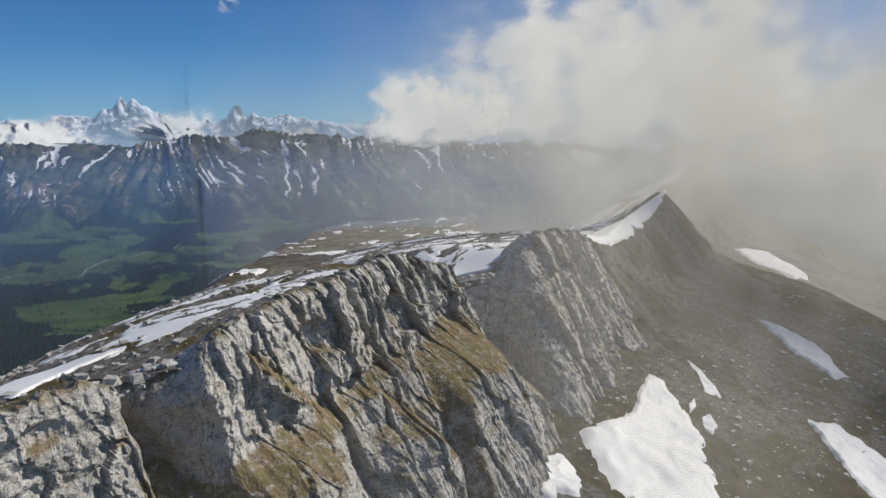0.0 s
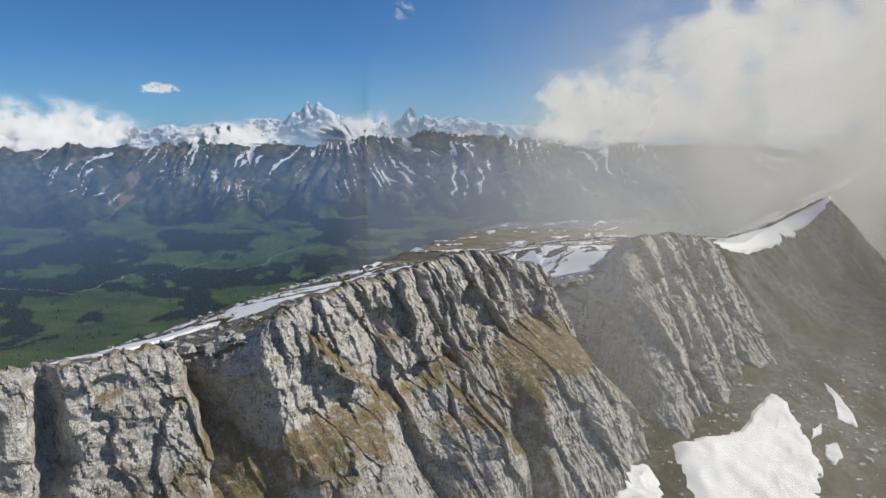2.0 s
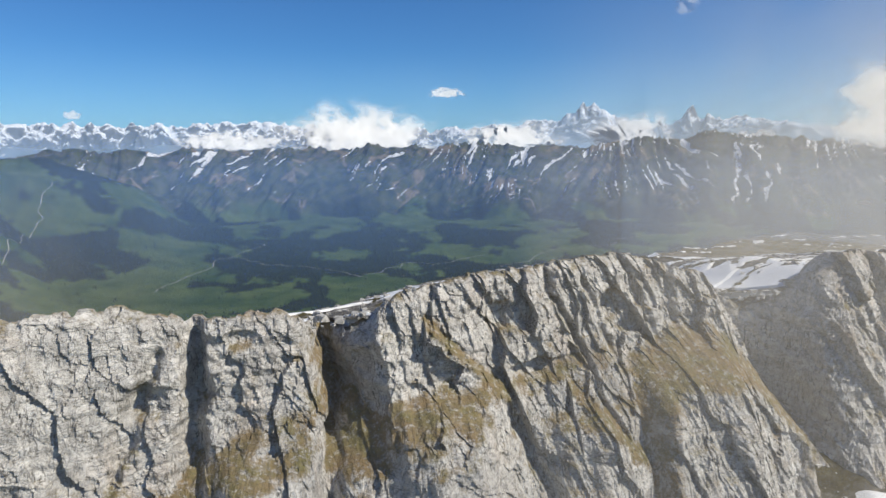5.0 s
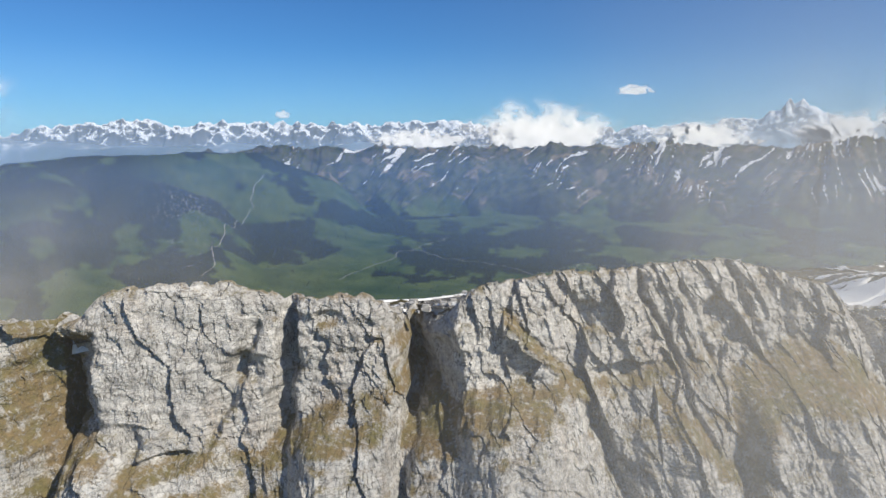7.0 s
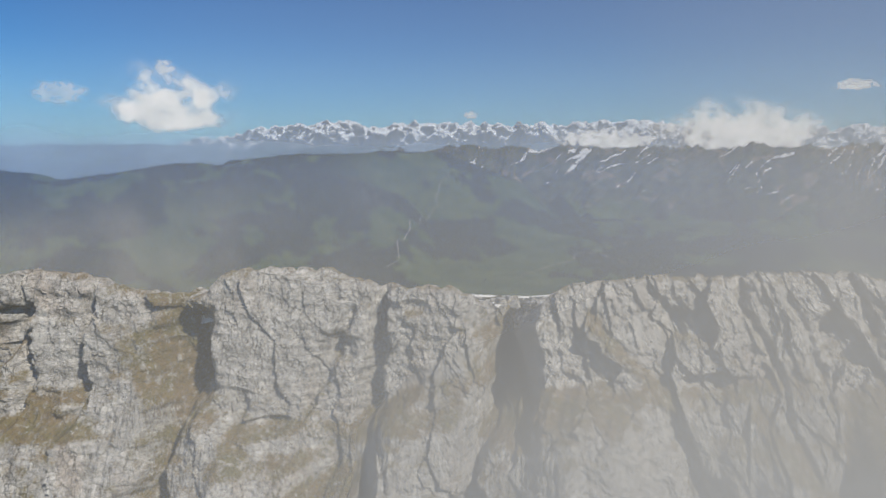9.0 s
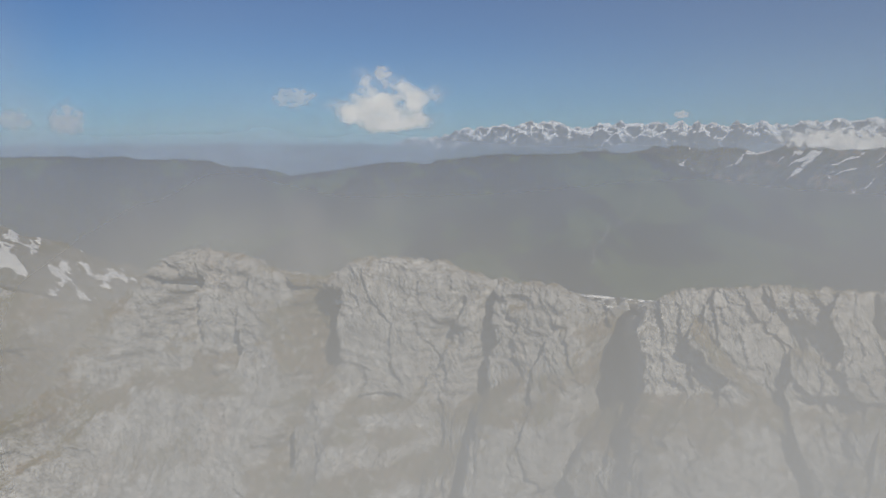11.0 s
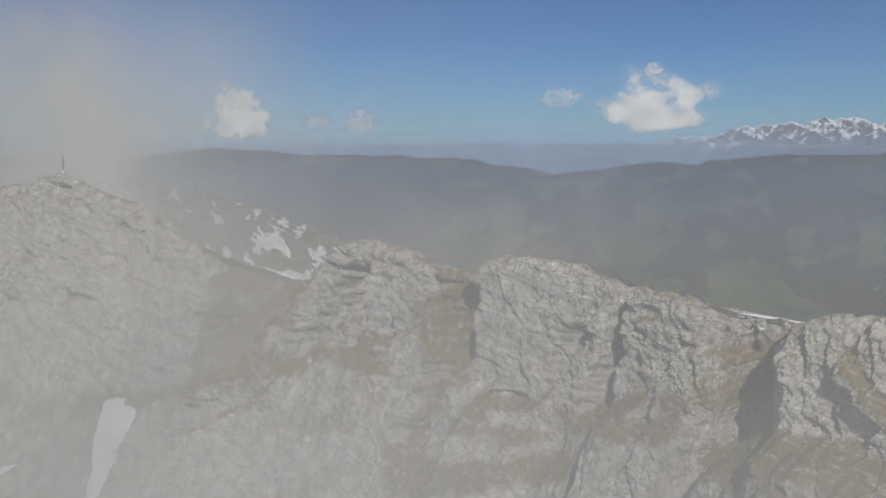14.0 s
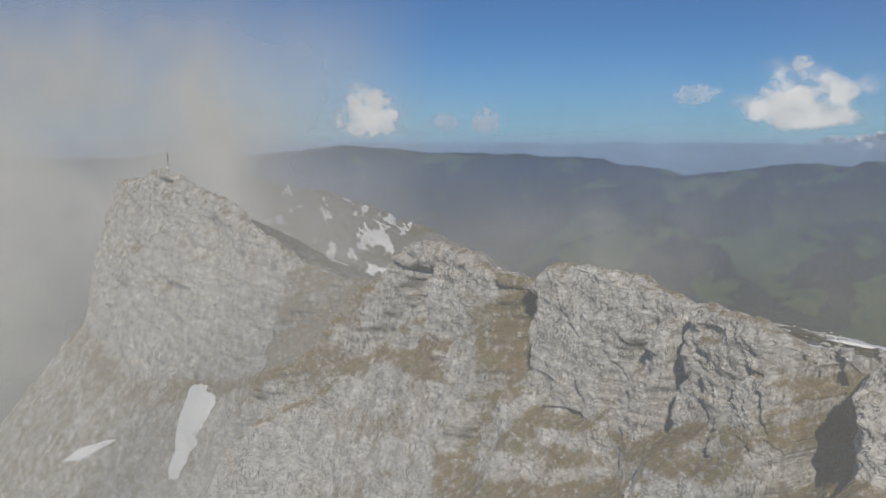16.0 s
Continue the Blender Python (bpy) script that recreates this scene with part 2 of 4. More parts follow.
def sheet(name, X, Y, Z, material, flat=False, keep=None):
    """A mesh from three grids of coordinates."""
    rows, cols = X.shape
    n = np.arange(rows * cols).reshape(rows, cols)
    quads = np.stack([n[:-1, :-1], n[:-1, 1:], n[1:, 1:], n[1:, :-1]], -1).reshape(-1, 4)
    verts = np.stack([X, Y, Z], -1).reshape(-1, 3)
    if keep is not None:
        quads = quads[keep.reshape(-1)]
        used = np.unique(quads)
        back = np.zeros(len(verts), int)
        back[used] = np.arange(len(used))
        verts, quads = verts[used], back[quads]
    me = bpy.data.meshes.new(name)
    me.vertices.add(len(verts))
    me.vertices.foreach_set("co", verts.astype(np.float32).ravel())
    me.loops.add(quads.size)
    me.loops.foreach_set("vertex_index", quads.astype(np.int32).ravel())
    me.polygons.add(len(quads))
    me.polygons.foreach_set("loop_start", np.arange(0, quads.size, 4, dtype=np.int32))
    me.polygons.foreach_set("use_smooth", np.full(len(quads), not flat))
    me.update(calc_edges=True)
    me.validate()
    me.materials.append(material)
    return new(name, me)

# ---- the ridge ----
# plan of the crest: x, its y and its height
CREST_X = [-405, -394, -360, -323, -305, -287, -257, -241, -219, -198, -178, -163, -156, -147, -135, -120, -112, -107, -101, -98, -92, -74, -69, -63, -53, -45, -40, -38.3]
CREST_Z = [-2, 3, 6, 8, 13, 14.5, 6.5, 4, -4.5, -16, -20, -17.5, -9, -2.6, -3, -6.5, -8.5, -9.7, -7.5, -3.0, -1.6, -2.4, -3.5, -6.6, -5.8, -5.6, -7.9, -12.5]
CREST_X += [-36.5, -31.5, -28, -26, -23.5, -20.5, -18, -14, 1, 14, 38, 51, 62, 67, 71, 76, 79, 82, 100, 104.5, 108, 112, 116, 119, 133, 156, 190, 215, 250, 320, 420, 470, 520, 580, 640]
CREST_Z += [-14.8, -15.0, -13.5, -12, -9, -6.3, -5, -4.5, -2, -2.4, -0.8, -2, -5.5, -8, -7, -10.5, -14.5, -19, -23, -21.5, -16, -11, -6.2, -4, -5, -7.4, -13, -19, -23, -19, -11, -8, -5, -7, -12]
LINE_X = [-410, -405, -394, -287, -219, -138, -97, -68, -43, -20, 5, 35, 56, 90, 123, 200, 308, 520, 640]
LINE_Y = [-135, -150, -154, -127, -95, -46, -34, -19, -16.5, -9.5, -2.7, 8, 15.6, 18, 19.5, 45, 82, 130, 150]


def eased(x, xs, ys, blur):
    """Broken line through the points, with its corners rounded."""
    return sum(np.interp(x + o * blur, xs, ys) for o in (-1, -0.5, 0, 0.5, 1)) / 5


def line_y(x):
    return eased(x, LINE_X, LINE_Y, 6)


def crest_z(x):
    return eased(x, CREST_X, CREST_Z, 0.8)


def ledge_z(x):
    return eased(x, [-400, -260, -200, -160, -112, -104, -94, -84, -68, -56, -42, -34, -22, -11, 10, 24, 46, 60, 72, 90, 130, 200, 300],
                 [-80, -78, -60, -42, -24, -32, -34, -41, -39, -33, -28, -30, -34, -31, -30, -26, -27, -21, -24, -44, -75, -80, -85], 1.5)


# Clefts: where (x at the height given), height, half width, depth into the rock, lean (metres of x a metre down), top, bottom
CLEFTS = [
    (-61.5, -20, 2.4, 6.5, -0.02, -5, -38), (-35, -14, 2.8, 7, 0.0, -2, -60), (-101.5, -24, 3.4, 4, -0.05, -11, -36),
    (-108.5, -12, 4.0, 8.5, 0.05, -3, -60), (-153, -30, 3.5, 7, -0.5, -10, -80), (-128, -20, 1.6, 3, 0.0, -2, -40), (-142, -20, 1.5, 3, 0.05, -2, -40),
    (6, -12, 2.6, 3.0, 0.1, -6, -18), (25, -14, 1.4, 3.2, 0.42, -2, -46), (36, -16, 1.3, 2.0, 0.45, -4, -30), (50, -12, 1.2, 1.8, 0.3, -2, -24),
    (62, -12, 1.3, 3, 0.1, -3, -22), (10, -38, 2.2, 4, 0.5, -31, -60), (-90, -36, 2, 3, 0.2, -30, -42),
    (-73, -26, 1.6, 3.2, -0.3, -10, -36), (140, -40, 3, 5, 0.2, -6, -90), (168, -40, 3, 5, 0.2, -8, -90), (-275, -20, 3, 4, 0.3, 10, -60), (-330, -20, 4, 5, 0.0, 6, -70), (-180, -40, 8, 6, -0.4, -18, -90), (-230, -40, 4, 4, 0.35, -4, -60),
]
# Turf ramps: x, z at the top end, x, z at the low end, half height, how far they stand out
RAMPS = [(-13, -11, 8, -31, 1.3, 2.2), (-100, -62, -60, -48, 3, 4), (24, -30, 44, -50, 2.0, 3)]
# Shaded pockets: x, z, half width, half height, depth
POCKETS = [(6, -12, 4.5, 5.5, 1.6), (17, -25.5, 7, 3.2, 4.0), (41, -13, 4, 5.5, 3.0), (-84, -38, 5, 2.5, 3.0), (-52, -9.5, 3, 2, 1.6), (-70, -20, 3, 5, 2.5), (-300, -22, 12, 3, 3), (-262, -34, 16, 3.5, 4), (-320, -44, 20, 3, 3)]
# Bulges of the lower wall: x, half width, top, how far they stand out
BULGES = [(-6, 13, -26, 7.0), (-47, 9, -32, 6.0), (-82, 10, -43, 5.0), (30, 12, -36, 4.0), (-135, 14, -36, 5.0), (-160, 10, -44, 5.0)]


def terrace_top(x):
    return np.interp(x, [40, 46, 58, 80, 94, 110], [-27, -26, -20.5, -24, -39, -60])


def terrace(x, z):
    """The sloping turf field on the long cliff: 0 above it, 1 below."""
    return smooth(0, -15, z - terrace_top(x)) * smooth(40, 52, x) * smooth(104, 92, x)


def face_y(x, z, detail=1.0):
    """How far back the rock face lies at a place x and a height z."""
    top, ledge = crest_z(x), ledge_z(x)
    warp = 2.2 * rough(x * 0.05, z * 0.05, 3, 0.5, 5)
    xw = x + warp + 1.3 * rough(x * 0.14, z * 0.16, 3, 0.55, 6)
    gentle = smooth(185, 225, x)
    saddle = smooth(-200, -184, x) * smooth(-158, -170, x)
    peak = smooth(-175, -215, x)
    below = np.maximum(top - z, 0)
    y = line_y(x) - below * (0.15 + 0.12 * peak + 0.27 * smooth(98, 114, x) * (1 - gentle)) - gentle * below * (0.75 + 0.35 * rough(x * 0.02, z * 0.02, 3, 0.5, 8)) - saddle * np.minimum(below, 34) * 0.62
    # turf ledge under the upper wall, then the lower wall
    step = smooth(3.0, -3.0, z - ledge + 6.0 * rough(x * 0.07, z * 0.02, 4, 0.5, 9))
    y = y - step * np.clip(4.2 + 9.0 * rough(x * 0.035, 0.3, 3, 0.6, 3), 0.8, 9) * (1 - 0.6 * peak) * (1 - gentle)
    y = y - np.maximum(ledge - z, 0) * (0.30 + 0.25 * peak) * (1 - gentle)
    # broken upper rim
    y = y + 2.2 * np.exp(-below / 1.6)
    # the hollow beside the notch: its wall runs slantwise out to the pillar
    hollow = np.clip((-22.0 - xw) / 11.0, 0, 1) * (xw > -36) * smooth(-41, -35, z)
    calm = 1 - 0.5 * smooth(0.02, 0.15, hollow)
    y = y + hollow * 17.0
    hollow = np.clip((-97.5 - xw) / 9.0, 0, 1) * (xw > -107) * smooth(-37, -31, z) * smooth(-9, -15, z)
    y = y + hollow * 7.0
    # the deep gap before the shaded buttress
    hollow = np.clip((110 - xw) / 24.0, 0, 1) * smooth(-0.8, 0.8, xw - 79 - 0.52 * np.maximum(-12 - z, 0))
    y = y + hollow * 34.0
    for cx, cz, half, depth, lean, high, low in CLEFTS:
        off = np.abs(xw - cx - (cz - z) * lean) / (half * (1 + 0.9 * rough(z * 0.09 + cx, 0.5, 3, 0.5, 12)))
        y = y + depth * np.exp(-(off**3)) * smooth(high + 2, high - 3, z) * smooth(low - 4, low + 4, z)
    for x0, z0, x1, z1, half, out in RAMPS:
        f = np.clip((x - x0) / (x1 - x0), 0, 1)
        off = (z - (z0 + f * (z1 - z0))) / half
        y = y - out * smooth(1.0, -1.0, off) * smooth(-9, -1, off) * (x > x0) * (x < x1)
    for px, pz, rx, rz, depth in POCKETS:
        off = ((xw - px) / rx) ** 2 + ((z - pz) / np.where(z > pz, rz * 0.45, rz)) ** 2
        y = y + depth * np.exp(-(off**2))
    for bx, half, high, out in BULGES:
        y = y - out * smooth(high, high - 5, z + 1.5 * rough(x * 0.1, 0.7, 2, 0.5, 14)) * np.exp(-(((x - bx) / half) ** 4))
    y = y - 12.0 * terrace(x, z)
    # pillars, beds and broken blocks; the joints lean to the right going down past x = 0
    lean = 0.10 + 0.24 * smooth(-18, 8, x) - 0.1 * peak
    u = x + warp * 0.5 + lean * z
    # the joint faces turn their broad sides one way and their steps the other
    turned = 1 - 0.5 * peak - 0.5 * smooth(-40, -50, x) * (1 - peak)
    broad = smooth(-99, -93, x) * smooth(-61, -67, x)
    hard = (1 - 0.55 * gentle) * (1 - 0.35 * broad) * detail * calm
    soft = terrace(x, z)
    hard = hard * (1 - 0.75 * np.clip(4 * soft * (1 - soft), 0, 1))
    hard = hard * (1 - 0.35 * smooth(2, -6, z - ledge) * (1 - gentle))
    y = y - hard * 2.6 * blocks(u * 0.085 + 0.2 * rough(x * 0.05, z * 0.05, 2, 0.5, 2), z * 0.06, 25, 0.7, 0.75 * turned)
    y = y - hard * 0.8 * ridged(u * 0.085, z * 0.03, 3, 0.5, 21)
    y = y - hard * 1.3 * blocks(u * 0.20, z * 0.12 + 0.15 * rough(x * 0.1, z * 0.1, 2), 31, 0.45, 0.5 * turned)
    y = y - hard * 0.65 * blocks(u * 0.50 + 0.1 * rough(x * 0.2, z * 0.2, 2, 0.5, 33), z * 0.34 + 0.04 * x, 41, 0.4, 0.4 * turned)
    y = y - hard * 0.34 * blocks(u * 1.1, z * 0.8 + 0.2 * rough(x * 0.3, z * 0.3, 2), 51, 0.5)
    y = y - 0.22 * detail * rough(u * 0.9, z * 0.6, 3, 0.55, 61)
    flutes = smooth(2, -6, z - ledge) * (1 - gentle)
    y = y - hard * flutes * 0.9 * ridged(u * 0.35, z * 0.035, 3, 0.55, 63)
    beds = grain(0.02 * x, z * 0.42 + 0.05 * x * smooth(-20, -120, x), 71)
    dip = grain(0.03 * x + 3, z * 0.16 + 0.055 * x, 73)
    return y - 1.0 * hard * beds - 2.6 * hard * peak * dip


def soil_at(x, z):
    """Where turf and earth hold on the rock beyond what its slope alone gives."""
    top = crest_z(x)
    t = terrace(x, z)
    n = rough(x * 0.05, z * 0.08, 4, 0.6, 161)
    more = 0.34 * np.clip(6 * t * (1 - t), 0, 1) * (x > 44)
    more = more + 0.36 * smooth(-204, -188, x) * smooth(-155, -166, x) * smooth(-62, -50, z)
    more = more + 0.58 * np.exp(-(((x + 108 + 0.06 * (z + 20)) / 4.2) ** 2)) * smooth(-75, -60, z)
    more = more + 0.48 * np.exp(-(((x + 36) / 3.5) ** 2)) * smooth(-32, -26, z)
    more = more + 0.26 * np.exp(-(((x + 113) / 9) ** 2)) * smooth(-30, -20, z) * (0.7 + n)
    more = more + 0.26 * np.exp(-(((z - ledge_z(x) + 2) / 4.5) ** 2)) * (0.6 + 1.4 * n) * (x < 45) * (1 - 0.7 * smooth(-14, -8, x))
    more = more + 0.20 * smooth(-100, -135, x) * smooth(-165, -150, x) * (0.3 + 1.6 * n) * smooth(-12, -24, z)
    for x0, z0, x1, z1, half, out in RAMPS:
        f = (x - x0) / (x1 - x0)
        off = (z - (z0 + f * (z1 - z0))) / half
        more = more + 0.36 * smooth(-2.5, -0.5, off) * smooth(2.0, 0.3, off) * (f > 0) * (f < 1)
    return more - 0.22 * np.exp(-np.maximum(top - z, 0) / 2.5)


def plateau_z(x, y):
    """The land behind the crest."""
    d = np.maximum(y - line_y(x), 0)
    base = eased(x, [-420, -300, -240, -200, -150, -100, -60, -30, 0, 40, 70, 84, 100, 122, 200, 320, 520], [-10, -6, -14, -26, -20, -12, -9, -10.5, -6, -5, -10, -17.5, -18, -9, -19, -29, 6], 6)
    a = np.interp(x, [-100, -26, 71, 200, 300, 420], [0.14, 0.10, 0.08, 0.06, 0.07, 0.5])
    b = np.interp(x, [-100, -26, 71, 200, 300, 420], [0.0024, 0.0013, 0.0011, 0.0005, 0.0003, 0.0005])
    return base - a * d - b * d * d


def hummocks(x, y):
    return 1.3 * ridged(x * 0.05, y * 0.07, 5, 0.52, 81) + 1.2 * rough(x * 0.02, y * 0.03, 3, 0.5, 91)


def marked(ob, name, values):
    a = ob.data.attributes.new(name, "FLOAT", "POINT")
    a.data.foreach_set("value", np.clip(values, 0, 1).astype(np.float32).ravel())
    return ob


def blurred(a, rounds):
    for _ in range(rounds):
        a = (np.roll(a, 1, 0) + np.roll(a, -1, 0) + a) / 3
        a = (np.roll(a, 1, 1) + np.roll(a, -1, 1) + a) / 3
    return a


def columns(x0, x1, step):
    """Places along the ridge, closer together where the face turns inwards."""
    fine = np.arange(x0, x1 + 0.05, 0.1)
    turn = sum(np.abs(np.diff(face_y(fine, np.full(fine.shape, h), 0.0))) for h in (-9.0, -18.0, -28.0, -40.0)) / 4
    run = np.r_[0, np.cumsum(np.hypot(np.diff(fine), 0.8 * turn))]
    return np.interp(np.linspace(0, run[-1], int(run[-1] / step)), run, fine)


def buttress(x0, x1, step, label, category="cliff", material=None):
    xs = columns(x0, x1, step)
    v = np.r_[np.linspace(0, 1, 40, endpoint=False) ** 0.8 * 0.45, np.linspace(0.45, 1, int(62 / step) if step < 1 else 70)]
    top = crest_z(xs) + 0.9 * blocks(xs * 0.35, xs * 0.0, 101) + 0.5 * rough(xs * 0.4, 0.5, 3, 0.5, 103)
    foot = -150.0
    # the upper 55 metres take most of the rows
    Z = np.where(v[:, None] < 0.45, foot + (top - 52 - foot) * (v[:, None] / 0.45), top - 52 * (1 - (v[:, None] - 0.45) / 0.55))
    X = np.broadcast_to(xs, Z.shape)
    Y = face_y(X, Z)
    soil = soil_at(X, Z)
    front = len(v)
    half = int(np.searchsorted(v, 0.45 + 0.55 * 0.5))
    rim = Y[-1]
    back = np.array([0.5, 1.2, 2.2, 3.5, 5.5, 8.0, 12.0])[:, None]
    Yb = rim + back
    low = np.minimum(plateau_z(xs, line_y(xs) + 6), top) - 0.6
    Zb = top + (low - top) * smooth(1.0, 12.0, back) + 0.35 * rough(xs * 0.5, Yb * 0.5, 3, 0.5, 105)
    Zb[-1] -= 3.0
    X, Y, Z = np.vstack([X, np.broadcast_to(xs, Yb.shape)]), np.vstack([Y, Yb]), np.vstack([Z, Zb])
    soil = np.vstack([soil, np.broadcast_to(-0.15 + 0 * xs, Yb.shape)])
    tu, tv = (np.stack([np.gradient(g, axis=k) for g in (X, Y, Z)], -1) for k in (1, 0))
    n = np.cross(tu, tv)
    lie = blurred(np.abs(n[..., 2]) / (np.linalg.norm(n, axis=-1) + 1e-9), 3) + soil
    whole = tagged(new("rock_buttress"), label, category, "buttresses of the ridge")
    for name, r0, r1, what in (("lower_wall", 0, half + 1, "paler fluted lower rock wall"), ("upper_wall", half, front, ""), ("crest_rim", front - 1, len(Z), "turf-topped broken rim")):
        ob = sheet(name, X[r0:r1], Y[r0:r1], Z[r0:r1], material or ROCK, flat=material is None)
        marked(ob, "lie", lie[r0:r1]).parent = whole
        tagged(ob, what)
    return whole


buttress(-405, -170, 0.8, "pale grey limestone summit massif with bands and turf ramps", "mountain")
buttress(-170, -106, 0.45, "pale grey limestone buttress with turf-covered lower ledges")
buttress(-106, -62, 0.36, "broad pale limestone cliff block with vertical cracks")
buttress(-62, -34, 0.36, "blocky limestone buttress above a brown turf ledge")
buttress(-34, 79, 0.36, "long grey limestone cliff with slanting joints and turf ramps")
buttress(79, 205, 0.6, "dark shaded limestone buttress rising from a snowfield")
buttress(205, 640, 1.6, "grey-brown scree slope under the farther ridge", "mountain", SLOPE)

# land behind the crest
gx, gd = np.linspace(-420, 640, 760), np.r_[np.linspace(1.5, 140, 170), np.linspace(142, 420, 90)]
X, D = np.meshgrid(gx, gd)
Y = np.maximum(line_y(gx), face_y(gx, crest_z(gx) - 1.0, 0.0) + 1.0) + D
Z = plateau_z(X, Y) + hummocks(X, Y) * smooth(0, 12, D) - 0.4
tagged(sheet("plateau", X, Y, Z, KARST), "grey karst pavement sloping away behind the crest", "ground", kind="structure")
# snow lies in the hollows of it
SZ = plateau_z(X, Y) + 0.40 + 1.0 * rough(X * 0.02, Y * 0.03, 3, 0.5, 91) + 0.1 * rough(X * 0.15, Y * 0.15, 2, 0.5, 7)
cover = 1.3 * rough(X * 0.024, Y * 0.04, 5, 0.6, 111) + 0.05 * smooth(-90, -60, X) + 0.06 * smooth(70, 45, D) - 0.35 * smooth(-60, -140, X) - 0.3 * smooth(120, 240, D)
SZ = SZ - 1.6 * smooth(0.12, -0.10, cover)
SZ[D < 4] -= 3
near = SZ > Z - 0.4
keep = (near[:-1, :-1] | near[1:, 1:] | near[:-1, 1:] | near[1:, :-1])
tagged(sheet("snow_cover", X, Y, SZ, SNOW, keep=keep), "patchy old white snow lying in the karst hollows", "snow", kind="stuff")

# the long dip slope that runs on from the plateau, with a steep flank to the valley
along, across = np.meshgrid(np.r_[np.linspace(0, 1, 170), np.linspace(1.01, 1.2, 14)], np.r_[np.linspace(-260, 0, 24, endpoint=False), np.linspace(0, 420, 110)])
EX, EY = np.interp(along, [0, 0.2, 0.5, 1.0, 1.2], [60, 119, 400, 1030, 1260]), np.interp(along, [0, 0.2, 0.5, 1.0, 1.2], [150, 226, 570, 1230, 1440])
wander = 34 * rough(along * 9, 0.7, 4, 0.55, 611) * smooth(0.05, 0.3, along)
across = np.where(across > 0, across * np.interp(along, [0, 0.2, 0.5, 1.0], [0.08, 0.2, 0.55, 0.8]), across)
X, Y = EX + (across + wander) * 0.73, EY - (across + wander) * 0.68
top = np.interp(along, [0, 0.2, 0.5, 0.8, 1.0, 1.05, 1.2], [-36, -46, -98, -152, -184, -196, -330]) + 0.035 * np.maximum(across, 0) * smooth(0.15, 0.6, along)
Z = top - 0.62 * np.maximum(-across, 0) + smooth(-40, 60, across) * (10 * rough(X * 0.008, Y * 0.008, 4, 0.5, 613) + 3.2 * ridged(X * 0.03, Y * 0.03, 4, 0.55, 615))
tagged(sheet("dip_slope", X, Y, Z, SLOPE), "dark karst slope stretching away behind the crest", "ground", kind="structure")
cover = rough(X * 0.014, Y * 0.02, 5, 0.58, 617) - 0.25 * smooth(30, -60, across) - 0.05 * along
SZ = Z + 1.0 - 5 * smooth(0.29, 0.23, cover)
near = SZ > Z - 0.3
tagged(sheet("snow_cover", X, Y, SZ, SNOW, keep=(near[:-1, :-1] & near[1:, 1:]) | (near[:-1, 1:] & near[1:, :-1])), "scattered old snow patches on the dark karst slope", "snow", kind="stuff")

# the bowl below the shaded buttress, and the shoulder behind the summit
def bowl_z(x, y):
    z = -66 + 0.35 * (y + 6) - 0.05 * (x - 108) + 5.0 * rough(x * 0.012, y * 0.012, 4, 0.5, 121) + 1.2 * ridged(x * 0.06, y * 0.06, 4, 0.5, 123)
    return z - 40 * smooth(70, 35, x)


X, Y = np.meshgrid(np.linspace(40, 640, 260), np.linspace(-190, 110, 150))
tagged(sheet("scree_bowl", X, Y, bowl_z(X, Y), SLOPE), "grey-brown scree and turf slope below the cliffs", "ground", kind="structure")


def shoulder_z(x, y):
    ridge = np.interp(y, [-200, -110, -60, 40, 110, 190, 320], [-190, -70, -6, -34, -66, -104, -190])
    off = x - (-570 + 0.2 * y)
    front = ridge - np.maximum(off, 0) * 0.48
    return front - np.maximum(-off, 0) * 0.6 + 5 * ridged(x * 0.02, y * 0.02, 5, 0.5, 131) + 5 * rough(x * 0.01, y * 0.01, 3, 0.5, 133)


X, Y = np.meshgrid(np.linspace(-760, -330, 240), np.linspace(-200, 330, 280))
Z = shoulder_z(X, Y)
tagged(sheet("mountain_shoulder", X, Y, Z, KARST), "turf and karst shoulder behind the summit with snow streaks", "mountain", kind="structure")
cover = rough(X * 0.036, Y * 0.060 + X * 0.016, 5, 0.62, 141) + 0.30 * np.exp(-(((X + 490) / 38) ** 2) - ((Y - 42) / 34) ** 2) - 0.10 * smooth(-10, -40, Y)
SZ = Z + 0.6 - 4 * smooth(0.27, 0.22, cover)
near = SZ > Z - 0.3
tagged(sheet("snow_streaks", X, Y, SZ, SNOW, keep=(near[:-1, :-1] & near[1:, 1:]) | (near[:-1, 1:] & near[1:, :-1])), "narrow streaks of old snow on the shoulder", "snow", kind="stuff")


